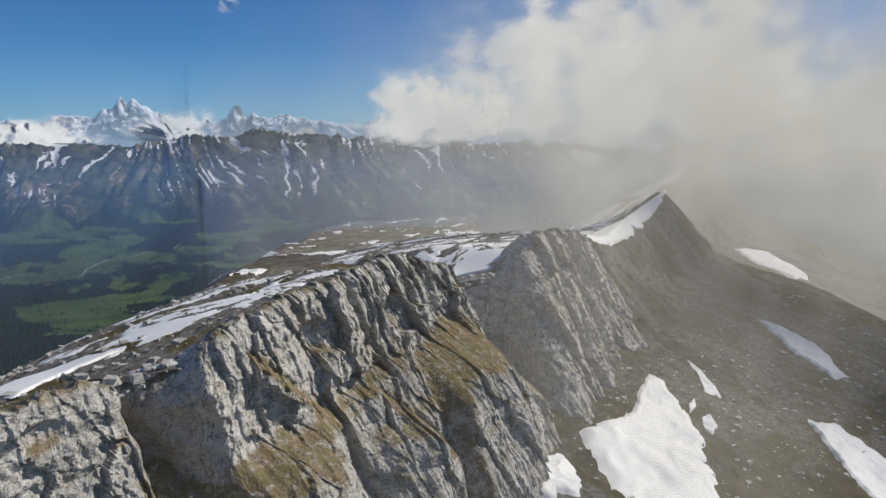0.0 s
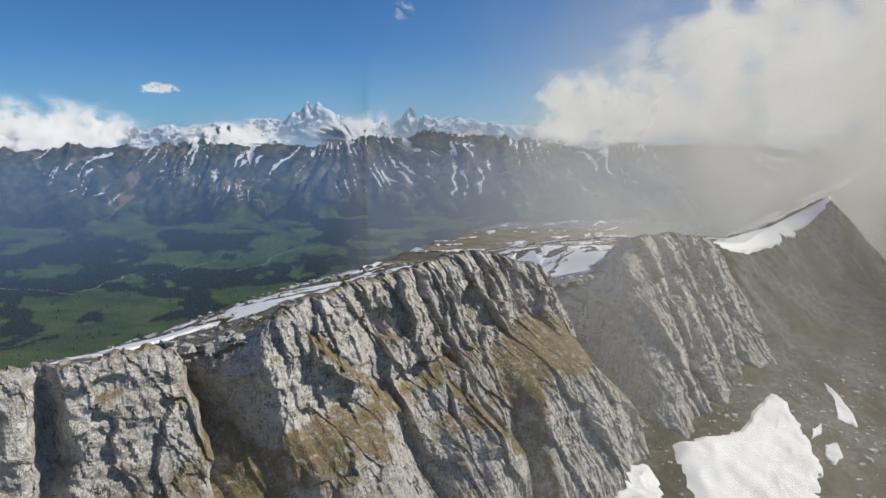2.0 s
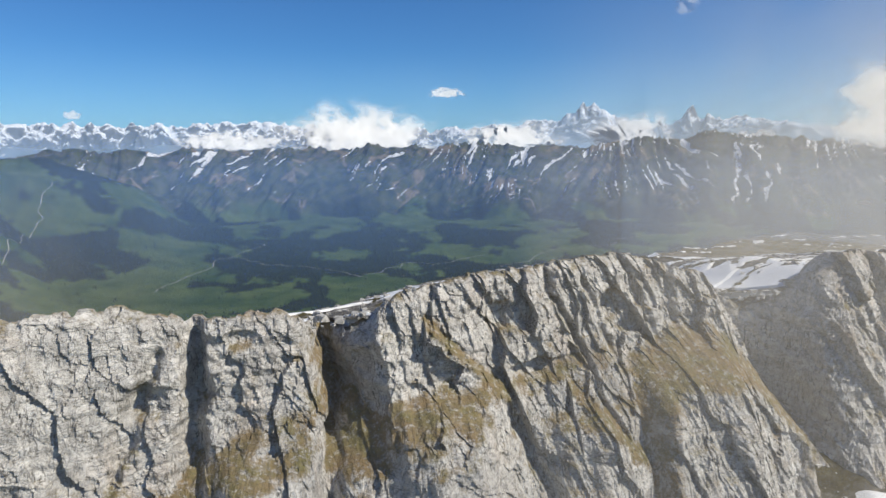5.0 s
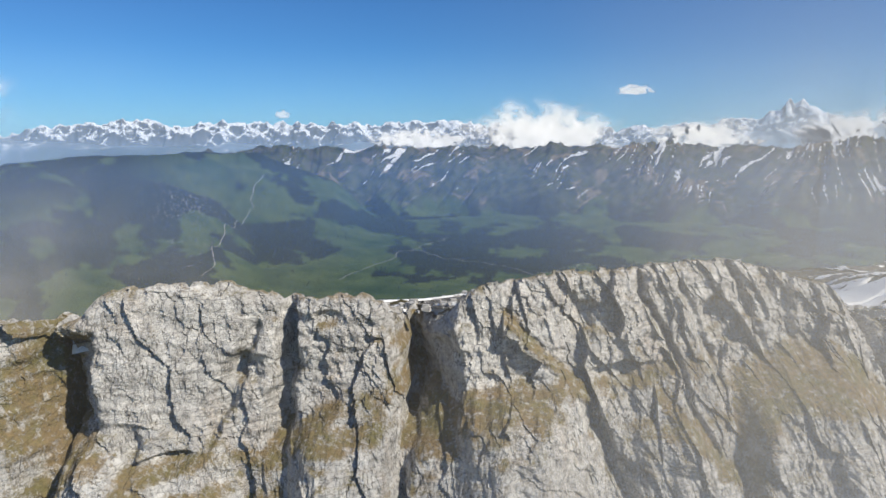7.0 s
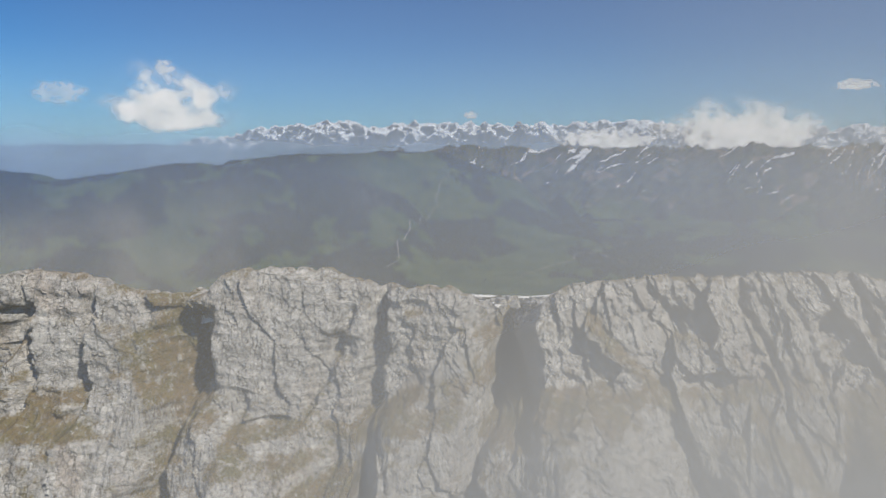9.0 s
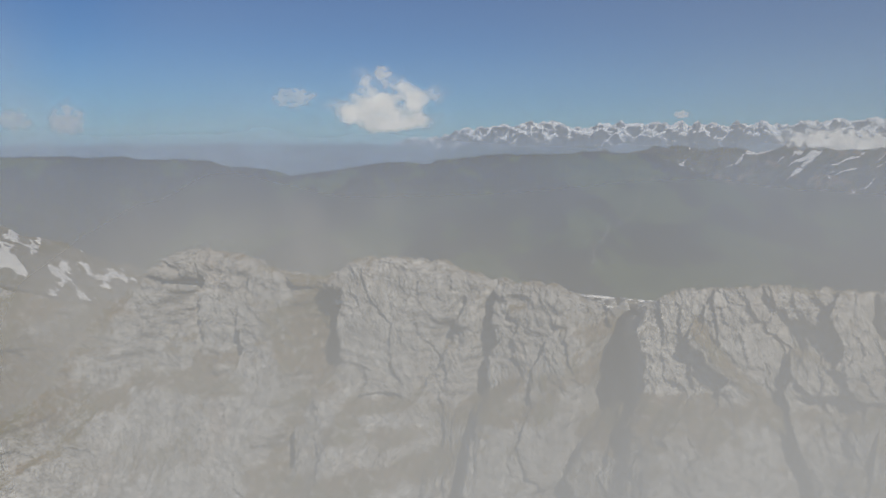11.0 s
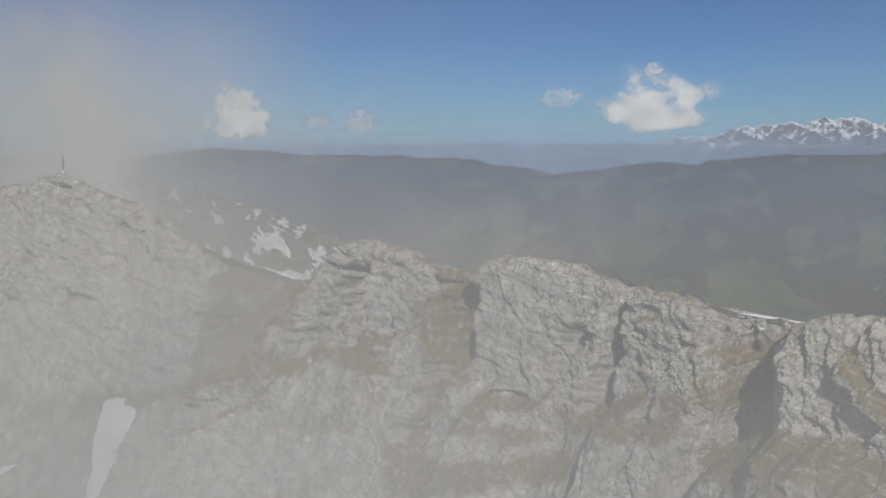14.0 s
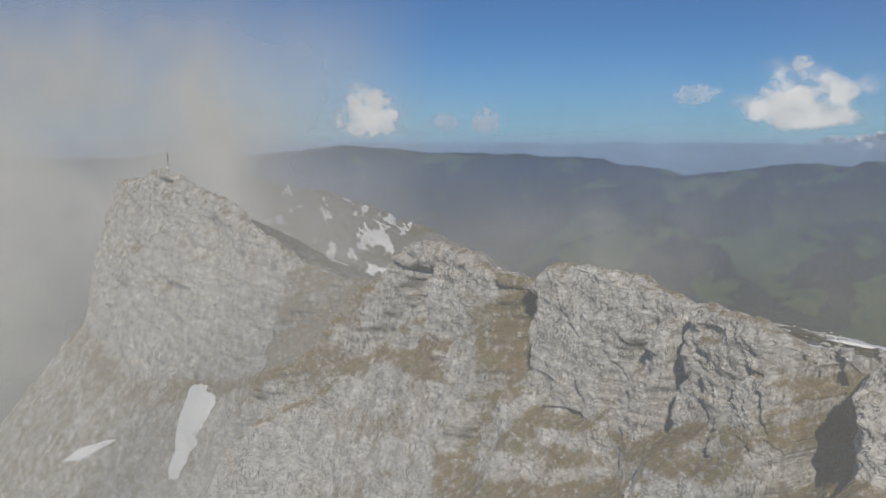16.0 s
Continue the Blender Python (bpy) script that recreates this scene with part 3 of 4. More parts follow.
def snow_patch(land, outline, label, thick=0.5, seed=0):
    """A tongue of snow laid on the land, drawn round its outline."""
    c = np.mean(outline, 0)
    n = len(outline)
    ring = np.array([np.interp(np.linspace(0, n, 140, endpoint=False), range(n + 1), [p[k] for p in outline] + [outline[0][k]]) for k in (0, 1)]).T
    ring = sum(np.roll(ring, k, 0) for k in (-3, -1, 0, 1, 3)) / 5
    size = np.abs(ring - c).max()
    wob = 0.07 * size * rough(ring[:, 0] * 6 / size + seed, ring[:, 1] * 6 / size, 4, 0.6, 151 + seed)
    ring = ring + (ring - c) / np.linalg.norm(ring - c, axis=1)[:, None] * wob[:, None]
    f = np.linspace(0, 1, 26)[:, None]
    X, Y = c[0] + (ring[:, 0] - c[0]) * f, c[1] + (ring[:, 1] - c[1]) * f
    X, Y, f = np.hstack([X, X[:, :1]]), np.hstack([Y, Y[:, :1]]), np.broadcast_to(f, (26, 141))
    lift = thick * np.minimum(1, 6 * (1 - f)) - 0.25
    return X, Y, f, lift, label


def lay_snow(outline, label, thick=0.7, seed=0, land=bowl_z):
    X, Y, f, lift, label = snow_patch(land, outline, label, thick, seed)
    return tagged(sheet("snow_patch", X, Y, land(X, Y) + lift + 0.18 * rough(X * 0.1, Y * 0.1, 3, 0.5, seed), SNOW), label, "snow patch", "snow patches")


def hang_snow(outline, label, thick=0.7, seed=0):
    X, Z, f, lift, label = snow_patch(None, outline, label, thick, seed)
    return tagged(sheet("snow_patch", X, face_y(X, Z, 0.25) - 1.0 - lift, Z, SNOW), label, "snow patch", "snow patches")


lay_snow([(103, -8), (116, -12), (133, -12), (157, -5), (182, 3), (181, -1), (171, -11), (165, -18), (160, -25), (149, -35), (131, -41), (119, -49), (137, -42), (120, -50), (104, -52), (94, -40), (88, -33), (95, -23)], "large white snowfield at the foot of the dark buttress", 1.6, 1)
lay_snow([(77, -10), (83, -10), (91, -12), (89, -16), (84, -24), (75, -28), (64, -16), (66, -28)], "white snow patch below the cliff foot", 1.2, 2)
lay_snow([(165, -26), (172, -27), (164, -33), (156, -34), (158, -30)], "small white snow patch beside the snowfield", 0.8, 3)
lay_snow([(214, 1), (212, -6), (206, -15), (196, -23), (195, -20), (191, -17), (203, -10)], "thin curved snow streak on the slope", 0.8, 4)
lay_snow([(176, -19), (171, -22), (162, -23), (168, -20)], "small white snow patch on the scree", 0.8, 5)
lay_snow([(470, 74), (500, 60), (480, 22), (455, 12), (446, 22), (452, 50)], "broad snow patch high on the slope", 1.5, 6)
lay_snow([(312, 2), (326, -6), (316, -30), (292, -50), (280, -46), (292, -20)], "long snow patch on the brown slope", 1.4, 7)
lay_snow([(214, -50), (226, -58), (222, -84), (190, -98), (176, -86), (196, -66)], "long snow patch low in the bowl", 1.4, 8)
hang_snow([(-225, -69), (-220, -66.5), (-212, -66), (-208, -69), (-206, -76), (-206.5, -83), (-205.5, -89), (-203.5, -92), (-202.5, -97), (-205, -97), (-208, -90), (-212.5, -84), (-219, -77)], "white snow tongue in a gully of the massif", 1.0, 9)
hang_snow([(-252, -98), (-246, -96), (-258, -108), (-272, -114), (-266, -106)], "thin snow streak at the foot of the massif", 0.8, 10)
lay_snow([(-48, 9), (-41, 18), (-33, 25), (-22, 27), (-25, 37), (-38, 41), (-50, 28)], "white snow lying in the notch behind the crest", 0.6, 12, lambda x, y: plateau_z(x, y) + 0.5)
lay_snow([(78, 42), (92, 44), (112, 58), (122, 74), (104, 78), (88, 66), (76, 54)], "white snow lying behind the gap in the ridge", 0.7, 13, lambda x, y: plateau_z(x, y) + 0.7)
hang_snow([(192, -15), (215, -19.6), (250, -23.4), (320, -19.4), (380, -14), (436, -9), (400, -14.5), (360, -21.5), (326, -25.5), (290, -29), (255, -28), (220, -23)], "long tapering snow strip under the farther ridge", 1.0, 14)
lay_snow([(-488, -38), (-474, -44), (-464, -34), (-462, -20), (-474, -18), (-486, -28)], "white snow patch on the brown saddle slope", 1.0, 11, shoulder_z)

# ---- the wide land ----
def polar(b0, b1, nb, radii):
    b = np.radians(np.linspace(b0, b1, nb))
    B, R = np.meshgrid(b, radii)
    return R * np.sin(B), R * np.cos(B), np.degrees(B), R


def range_share(B, R):
    """How far up the range over the valley a place lies: 0 at its foot, 1 on its ridge."""
    B = B[:1] if np.ndim(B) == 2 else B
    start = np.interp(B, [-40, -20, 0, 30, 70], [3900, 3780, 3580, 3480, 3400]) + 170 * rough(B * 0.16, 0.2, 4, 0.55, 213)
    return np.clip((R - start) / (4150 - start), 0, 1)


def fall_line(B, R):
    """A measure across the slope that stays the same down each gully of the range; the gullies lean this way and that."""
    along = np.radians(B[:1] if np.ndim(B) == 2 else B) * 4000
    lean = np.interp(np.degrees(along / 4000), [-25, -12, 8, 18, 26, 34, 50], [-0.5, -0.9, -1.0, -0.5, 0.3, 0.1, 0.7]) + 0.9 * rough(along * 0.0016, 0.9, 2, 0.5, 218)
    return along + lean * (R - 3700) + 60 * rough(along * 0.004, R * 0.004, 3, 0.5, 212)


def gullies(B, R):
    """1 in the bottom of the small gullies of the range."""
    w = fall_line(B, R)
    g = 0.65 * np.abs(grain(w * 0.0135, R * 0.0018, 215)) + 0.35 * np.abs(grain(w * 0.026, R * 0.004, 216))
    return smooth(0.16, 0.02, g)


def seen_height(far, drop):
    """Height of a crest at that distance which stands so far under the level of the eye (thousandths of the distance)."""
    return 30 - far * drop * 0.001


# crests of the rolling hills: distance, reach in front, reach behind, bearings, how far under eye level
HILLS = [
    (2950, 620, 420, [-60, -52, -48, -45, -42, -40, -37.5, -35, -32, -28, -25], [74, 58, 50, 43, 36, 36, 40, 45, 50, 62, 84]),
    (3620, 560, 330, [-110, -85, -77, -72, -66, -61, -57, -53, -48, -42, -36, -31, -27.6, -24, -20, -15], [34, 25, 17, 24, 27, 29, 36, 46, 60, 66, 46, 34, 22, 18, 24, 60]),
    (4080, 330, 260, [-41, -38, -33, -26, -20], [60, 34, 22, 25, 40]),
    (4640, 300, 900, [-110, -90, -70, -50, -30, -10, 20, 110], [12, 9, 13, 10, 13, 10, 12, 12]),
]


def land_z(X, Y, B, R):
    base = np.interp(R, [0, 140, 260, 500, 900, 1500, 2000, 2600, 3300, 4900], [-150, -160, -230, -330, -430, -475, -475, -440, -385, -380])
    base = base + smooth(1300, 3000, R) * (34 * rough(X * 0.0011, Y * 0.0011, 5, 0.5, 201) + 9 * rough(X * 0.008, Y * 0.008, 3, 0.5, 202))
    # the range over the valley
    full, B = B, B[:1] if np.ndim(B) == 2 else B
    drop = np.interp(B, [-34, -27, -21, -10, 0, 8, 15, 20, 25, 30, 32.4, 33.6, 35, 38, 44, 50, 60, 75], [50, 24, 15, 15, 15, 10, 7, 10, 5, -2, -9, -13, -8, 0, 5, 10, 14, 20])
    along = np.radians(B) * 4000
    head = seen_height(4150, drop) + 26 * ridged(along * 0.0042, 0.4, 5, 0.55, 217) - 8
    w = fall_line(full, R)
    f = range_share(B, R)
    rise = f**1.1
    spur = ridged(w * 0.0030, R * 0.0006, 4, 0.5, 211)
    up = base + (head - base) * rise + spur * 210 * rise**0.8 * (1.1 - f) + 24 * rise * ridged(w * 0.012, R * 0.003, 4, 0.6, 215) - 10 * rise * gullies(full, R)
    land = np.where(R < 4150, up, np.maximum(head - (R - 4150) * 0.55, -480))
    land = np.where(B < -30, base, base + (land - base) * smooth(-32, -24, B))
    # rolling wooded hills, row behind row
    for i, (far, front, behind, bearings, drops) in enumerate(HILLS):
        away = far + 110 * rough(B * 0.09, i * 3.3, 3, 0.5, 251 + i)
        top = seen_height(far, np.interp(B, bearings, drops)) + 19 * rough(B * 0.26, i * 1.7, 5, 0.58, 261 + i)
        d = R - away
        share = np.exp(-((np.abs(d) / np.where(d < 0, front, behind)) ** 1.7))
        # valleys run down between the spurs of each hill
        spurs = ridged(X * 0.0021 + i, Y * 0.0021, 5, 0.5, 271 + i)
        hill = base + (np.maximum(top, base) - base) * share + 95 * spurs * share * (1 - share) * 1.7
        ends = smooth(bearings[0] - 6, bearings[0], B) * smooth(bearings[-1] + 5, bearings[-1], B)
        land = np.maximum(land, base + (hill - base) * ends)
    return land


def woods(x, y):
    """1 where forest stands."""
    bend = 140 * rough(x * 0.0016, y * 0.0016, 3, 0.5, 231)
    n = rough((x + bend) * 0.0026, (y - bend) * 0.0022, 6, 0.55, 233)
    return smooth(-0.03, 0.02, n + 0.05 * rough(x * 0.02, y * 0.02, 3, 0.6, 235))


def meadow_tint(x, y):
    return 0.5 + 0.7 * rough(x * 0.006, y * 0.009, 4, 0.6, 237) + 0.5 * blocks(x * 0.009 + 0.3 * grain(x * 0.003, y * 0.003), y * 0.012, 239, 0.0)


radii = np.r_[np.linspace(0, 1200, 36, endpoint=False), 1 / np.linspace(1 / 1200, 1 / 3300, 200, endpoint=False), np.linspace(3300, 4160, 190, endpoint=False), np.linspace(4160, 4880, 44)]
X, Y, B, R = polar(-106, 92, 1500, radii)
ground = sheet("ground", X, Y, land_z(X, Y, B, R), VALLEY)
far_left = smooth(-24, -32, B) * smooth(2350, 2700, R)
marked(marked(ground, "woods", np.maximum(woods(X, Y), far_left * smooth(-0.25, -0.05, rough(X * 0.004, Y * 0.003, 5, 0.6, 241)))), "meadow", meadow_tint(X, Y))
share = range_share(B, R) * smooth(-29, -22, B)
marked(ground, "alpine", smooth(0.10, 0.30, share + 0.22 * rough(X * 0.004, Y * 0.004, 5, 0.6, 243)) * (share > 0))
marked(marked(ground, "sweep", np.radians(B + 120) / 4), "gully", gullies(B, R))
tagged(ground, "green valley meadows, dark forests and far slopes", "ground", kind="structure")
X, Y, B, R = polar(91.8, 254.2, 120, np.linspace(0, 4880, 60))
tagged(sheet("ground", X, Y, land_z(X, Y, B * 0 - 80, R), VALLEY), "green wooded hills", "ground", kind="structure")

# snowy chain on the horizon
# bluish rock tones put part of the distance haze into the base colour
CHAIN = alp_material("hazy_snowy_alps", 30.0, 300.0, (0.06, 0.075, 0.10), (0.17, 0.18, 0.20))
X, Y, B, R = polar(-52, 80, 1300, np.linspace(4380, 4860, 90))
peak_b = [-52, -46, -40, -34, -29, -25, -18, -12, -8, -4, 2, 8, 14, 17.5, 19.2, 20.4, 21.7, 22.5, 22.9, 23.5, 24.1, 25.6, 27, 29.6, 30.7, 31.2, 31.8, 33, 35, 37, 44, 52, 60, 70, 80]
peak_z = [-220, -120, 20, 90, 130, 115, 120, 128, 140, 125, 112, 108, 108, 122, 168, 160, 205, 250, 236, 266, 222, 172, 105, 128, 180, 242, 178, 160, 168, 125, 105, 80, 70, 75, 40]
head = np.interp(B, peak_b, peak_z) + 20 * ridged(B * 0.55, 0.3, 5, 0.55, 303) - 12
f = np.clip((R - 4400) / 330, 0, 1)
crag = ridged(X * 0.0055, Y * 0.0055, 6, 0.6, 305)
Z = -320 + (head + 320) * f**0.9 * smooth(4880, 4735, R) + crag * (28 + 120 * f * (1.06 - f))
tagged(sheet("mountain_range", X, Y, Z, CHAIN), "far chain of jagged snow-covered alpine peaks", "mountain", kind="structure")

# ---- small things ----
def plain(name, colour, rough_=0.7, metal=0.0, vary=0.25, scale=1.5):
    k = Mat(name)
    n = k.noise(scale, 5, 0.65)
    k.bsdf.inputs["Metallic"].default_value = metal
    return k.done(k.mix(k.ramp(n, 0.3, 0.7), tuple(c * (1 - vary) for c in colour), tuple(min(1, c * (1 + vary)) for c in colour)), rough_, k.bump(n, 0.3, 0.05))


def part(name, bm, material, parent, label=""):
    """Links a bmesh as one mesh under a thing or a part."""
    me = bpy.data.meshes.new(name)
    bm.to_mesh(me)
    bm.free()
    me.materials.append(material)
    ob = new(name, me)
    ob.parent = parent
    return tagged(ob, label)


def rod(r0, r1, z0, z1, sides=10, x=0.0, y=0.0):
    bm = bmesh.new()
    bmesh.ops.create_cone(bm, cap_ends=True, segments=sides, radius1=r0, radius2=r1, depth=z1 - z0)
    bm.transform(Matrix.Translation((x, y, (z0 + z1) / 2)))
    return bm


def slab(sx, sy, sz, x=0.0, y=0.0, z=0.0, bevel=0.04):
    bm = bmesh.new()
    bmesh.ops.create_cube(bm, size=1)
    bm.transform(Matrix.Translation((x, y, z)) @ Matrix.Diagonal((sx, sy, sz, 1)))
    bmesh.ops.bevel(bm, geom=bm.edges[:], offset=bevel, segments=2, affect="EDGES")
    return bm


STEEL, WHITEWASH, OLD_WOOD = plain("weathered_steel", (0.16, 0.16, 0.17), 0.5, 0.7), plain("whitewashed_metal", (0.72, 0.72, 0.70)), plain("weathered_timber", (0.16, 0.13, 0.10))


def summit_height(x):
    return float(crest_z(np.array([x]))[0])


def summit_mast(x):
    y, z = float(line_y(np.array([x]))[0]) + 3.2, summit_height(x) - 0.6
    mast = tagged(new("summit_mast"), "slim dark steel mast with a white box on the summit", "mast")
    mast.matrix_world = pose(x, y, z)
    part("foot_block", slab(1.6, 1.6, 0.9, z=0.3), plain("pale_concrete", (0.42, 0.41, 0.39)), mast, "pale concrete foot")
    part("pole", rod(0.16, 0.12, 0.6, 4.4), STEEL, mast)
    part("antenna", rod(0.30, 0.26, 4.2, 7.9), STEEL, mast, "thicker grey upper cylinder")
    part("tip", rod(0.05, 0.02, 7.8, 9.0), STEEL, mast)
    part("equipment_box", slab(1.1, 0.8, 1.3, 0.75, -0.3, 1.2), WHITEWASH, mast, "white equipment box")
    part("crossbar", slab(1.5, 0.12, 0.14, 0, 0, 5.0), STEEL, mast)
    for turn in (0, 120, 240):
        wire = rod(0.03, 0.03, 0, 5.4, 6)
        wire.transform(pose(0, 0, 4.6, 0, 0, turn) @ pose(0, 0, 0, 0, 150, 0))
        part("guy_wire", wire, STEEL, mast)
    return mast


summit_mast(-286.5)
post = tagged(new("marker_post"), "small weathered wooden marker post on the ridge", "post")
post.matrix_world = pose(-246, float(line_y(np.array([-246.0]))[0]) + 3, summit_height(-246) - 0.5)
part("stake", rod(0.14, 0.11, 0, 2.6), OLD_WOOD, post)
part("sign_arm", slab(1.0, 0.08, 0.25, 0.35, 0, 2.2, 0.02), OLD_WOOD, post)


def scattered(name, spots, sizes, material, label, category, seed=0):
    """Many broken stones in one mesh: squashed, jittered eight-cornered lumps."""
    rng = np.random.default_rng(seed)
    corner = np.array([(a, b, c) for c in (-1, 1) for b in (-1, 1) for a in (-1, 1)], float)
    faces = np.array([(0, 2, 3, 1), (4, 5, 7, 6), (0, 1, 5, 4), (1, 3, 7, 5), (3, 2, 6, 7), (2, 0, 4, 6)])
    n = len(spots)
    shape = corner[None] * rng.uniform(0.45, 1.0, (n, 8, 3)) * rng.uniform(0.6, 1.3, (n, 1, 3))
    w = rng.uniform(0, 2 * math.pi, n)
    c, s = np.cos(w)[:, None], np.sin(w)[:, None]
    shape = np.stack([shape[:, :, 0] * c - shape[:, :, 1] * s, shape[:, :, 0] * s + shape[:, :, 1] * c, shape[:, :, 2] * 0.7], -1)
    verts = spots[:, None] + shape * sizes[:, None, None] * 0.5
    me = bpy.data.meshes.new(name)
    me.from_pydata(verts.reshape(-1, 3).tolist(), [], (faces[None] + 8 * np.arange(n)[:, None, None]).reshape(-1, 4).tolist())
    me.materials.append(material)
    return tagged(new(name, me), label, category, kind="stuff")


STONE = plain("broken_limestone", (0.40, 0.39, 0.37), 0.9, 0, 0.4, 1.2)
rng = np.random.default_rng(5)
n = 2600
x, d = rng.uniform(-60, 330, n), 3 + rng.uniform(0, 1, n) ** 1.6 * 130
y = line_y(x) + d + 3
scattered("boulders", np.stack([x, y, plateau_z(x, y) + hummocks(x, y) * smooth(0, 12, d) - 0.3], -1), 0.5 + 2.2 * rng.uniform(0, 1, n) ** 4, STONE, "grey limestone boulders strewn over the karst", "boulders", 1)
n = 1800
x, y = rng.uniform(70, 420, n), rng.uniform(-110, 10, n)
scattered("boulders", np.stack([x, y, bowl_z(x, y)], -1), 0.5 + 2.5 * rng.uniform(0, 1, n) ** 4, STONE, "grey fallen rocks strewn over the scree bowl", "boulders", 2)

# forests of the valley
PINE = plain("dark_spruce", (0.016, 0.030, 0.016), 0.9, 0, 0.5, 0.05)
n = 70000
b, r = np.radians(rng.uniform(-90, 62, n)), np.sqrt(rng.uniform(1250**2, 3900**2, n))
x, y = r * np.sin(b), r * np.cos(b)
z = land_z(x, y, np.degrees(b), r)
w = woods(x, y)
stand = ((w > 0.75) | ((rng.uniform(0, 1, n) < 0.03))) & (z < -250)
x, y, z = x[stand], y[stand], z[stand]
n = len(x)
tall, wide = rng.uniform(6, 12, n), rng.uniform(2.6, 4.4, n)
ring = np.array([(math.cos(a), math.sin(a)) for a in np.linspace(0, 2 * math.pi, 5, endpoint=False)])
low = np.stack([x[:, None] + ring[:, 0] * wide[:, None] * 0.8, y[:, None] + ring[:, 1] * wide[:, None] * 0.8, np.broadcast_to(z[:, None] + 0.5, (n, 5))], -1)
verts = np.concatenate([low, np.stack([x, y, z + tall], -1)[:, None]], 1).reshape(-1, 3)
me = bpy.data.meshes.new("forest")
me.from_pydata(verts.tolist(), [], (np.array([(k, (k + 1) % 5, 5) for k in range(5)])[None] + 6 * np.arange(n)[:, None, None]).reshape(-1, 3).tolist())
me.materials.append(PINE)
tagged(new("forest", me), "dark green spruce forest covering parts of the valley", "forest", kind="stuff")


def houses(name, b, r, label, seed):
    """Small gabled houses in one mesh: walls and a pitched roof each."""
    g = np.random.default_rng(seed)
    n = len(b)
    x, y = r * np.sin(np.radians(b)), r * np.cos(np.radians(b))
    z = land_z(x, y, b, r)
    sx, sy, h = g.uniform(0.9, 2.0, n), g.uniform(0.8, 1.3, n), g.uniform(1.2, 2.0, n)
    base = np.array([(-1, -1, -1), (1, -1, -1), (1, 1, -1), (-1, 1, -1), (-1, -1, 1), (1, -1, 1), (1, 1, 1), (-1, 1, 1), (-1, 0, 1.9), (1, 0, 1.9)], float)
    w = g.uniform(0, 3.14, n)
    p = base[None] * np.stack([sx, sy, h * 0.6], -1)[:, None]
    c, s = np.cos(w)[:, None], np.sin(w)[:, None]
    verts = np.stack([x[:, None] + p[:, :, 0] * c - p[:, :, 1] * s, y[:, None] + p[:, :, 0] * s + p[:, :, 1] * c, z[:, None] + p[:, :, 2] + 0.8], -1)
    me = bpy.data.meshes.new(name)
    quads = [(0, 1, 5, 4), (2, 3, 7, 6), (1, 2, 6, 5), (3, 0, 4, 7), (4, 5, 9, 8), (6, 7, 8, 9)]
    tris = [(5, 6, 9), (7, 4, 8)]
    me.from_pydata(verts.reshape(-1, 3).tolist(), [], [tuple(10 * i + k for k in q) for i in range(n) for q in quads + tris])
    me.materials.append(HOUSE_WALL), me.materials.append(HOUSE_ROOF)
    for i, poly in enumerate(me.polygons):
        poly.material_index = 1 if i % 8 in (4, 5) else 0
    return tagged(new(name, me), label, "houses", kind="stuff")


HOUSE_WALL, HOUSE_ROOF = plain("house_plaster", (0.27, 0.26, 0.24)), plain("roof_tiles", (0.26, 0.21, 0.18))
n = 260
houses("village", rng.normal(-26.8, 1.5, n), np.clip(rng.normal(2680, 200, n), 2200, 3300), "cluster of small pale village houses in the valley", 3)
n = 70
houses("farmsteads", rng.uniform(-40, 45, n), rng.uniform(1900, 3300, n), "scattered small farmhouses on the meadows", 4)


def track(b0, r0, b1, r1, seed):
    """A pale farm track that winds over the meadows."""
    f = np.linspace(0, 1, 160)
    b, r = b0 + (b1 - b0) * f + 0.9 * rough(f * 5, seed * 1.7, 3, 0.5, 500 + seed), r0 + (r1 - r0) * f + 60 * rough(f * 4, seed * 2.3, 3, 0.5, 520 + seed)
    x, y = r * np.sin(np.radians(b)), r * np.cos(np.radians(b))
    z = land_z(x, y, b, r) + 1.6
    dx, dy = np.gradient(x), np.gradient(y)
    l = np.hypot(dx, dy)
    off = np.array([-1.3, 1.3])[:, None]
    return tagged(sheet("farm_track", x - dy / l * off, y + dx / l * off, np.broadcast_to(z, (2, 160)), TRACK), "narrow pale gravel track winding over meadows", "track", kind="structure")


TRACK = plain("pale_gravel", (0.36, 0.34, 0.29))
for i, ends in enumerate([(16, 2500, 30, 3150), (4, 2350, 15, 2700), (-8, 2600, 4, 2300), (28, 2300, 38, 2900), (-26, 2100, -20, 3300), (-14, 2200, -4, 2900)]):
    track(*ends, i)

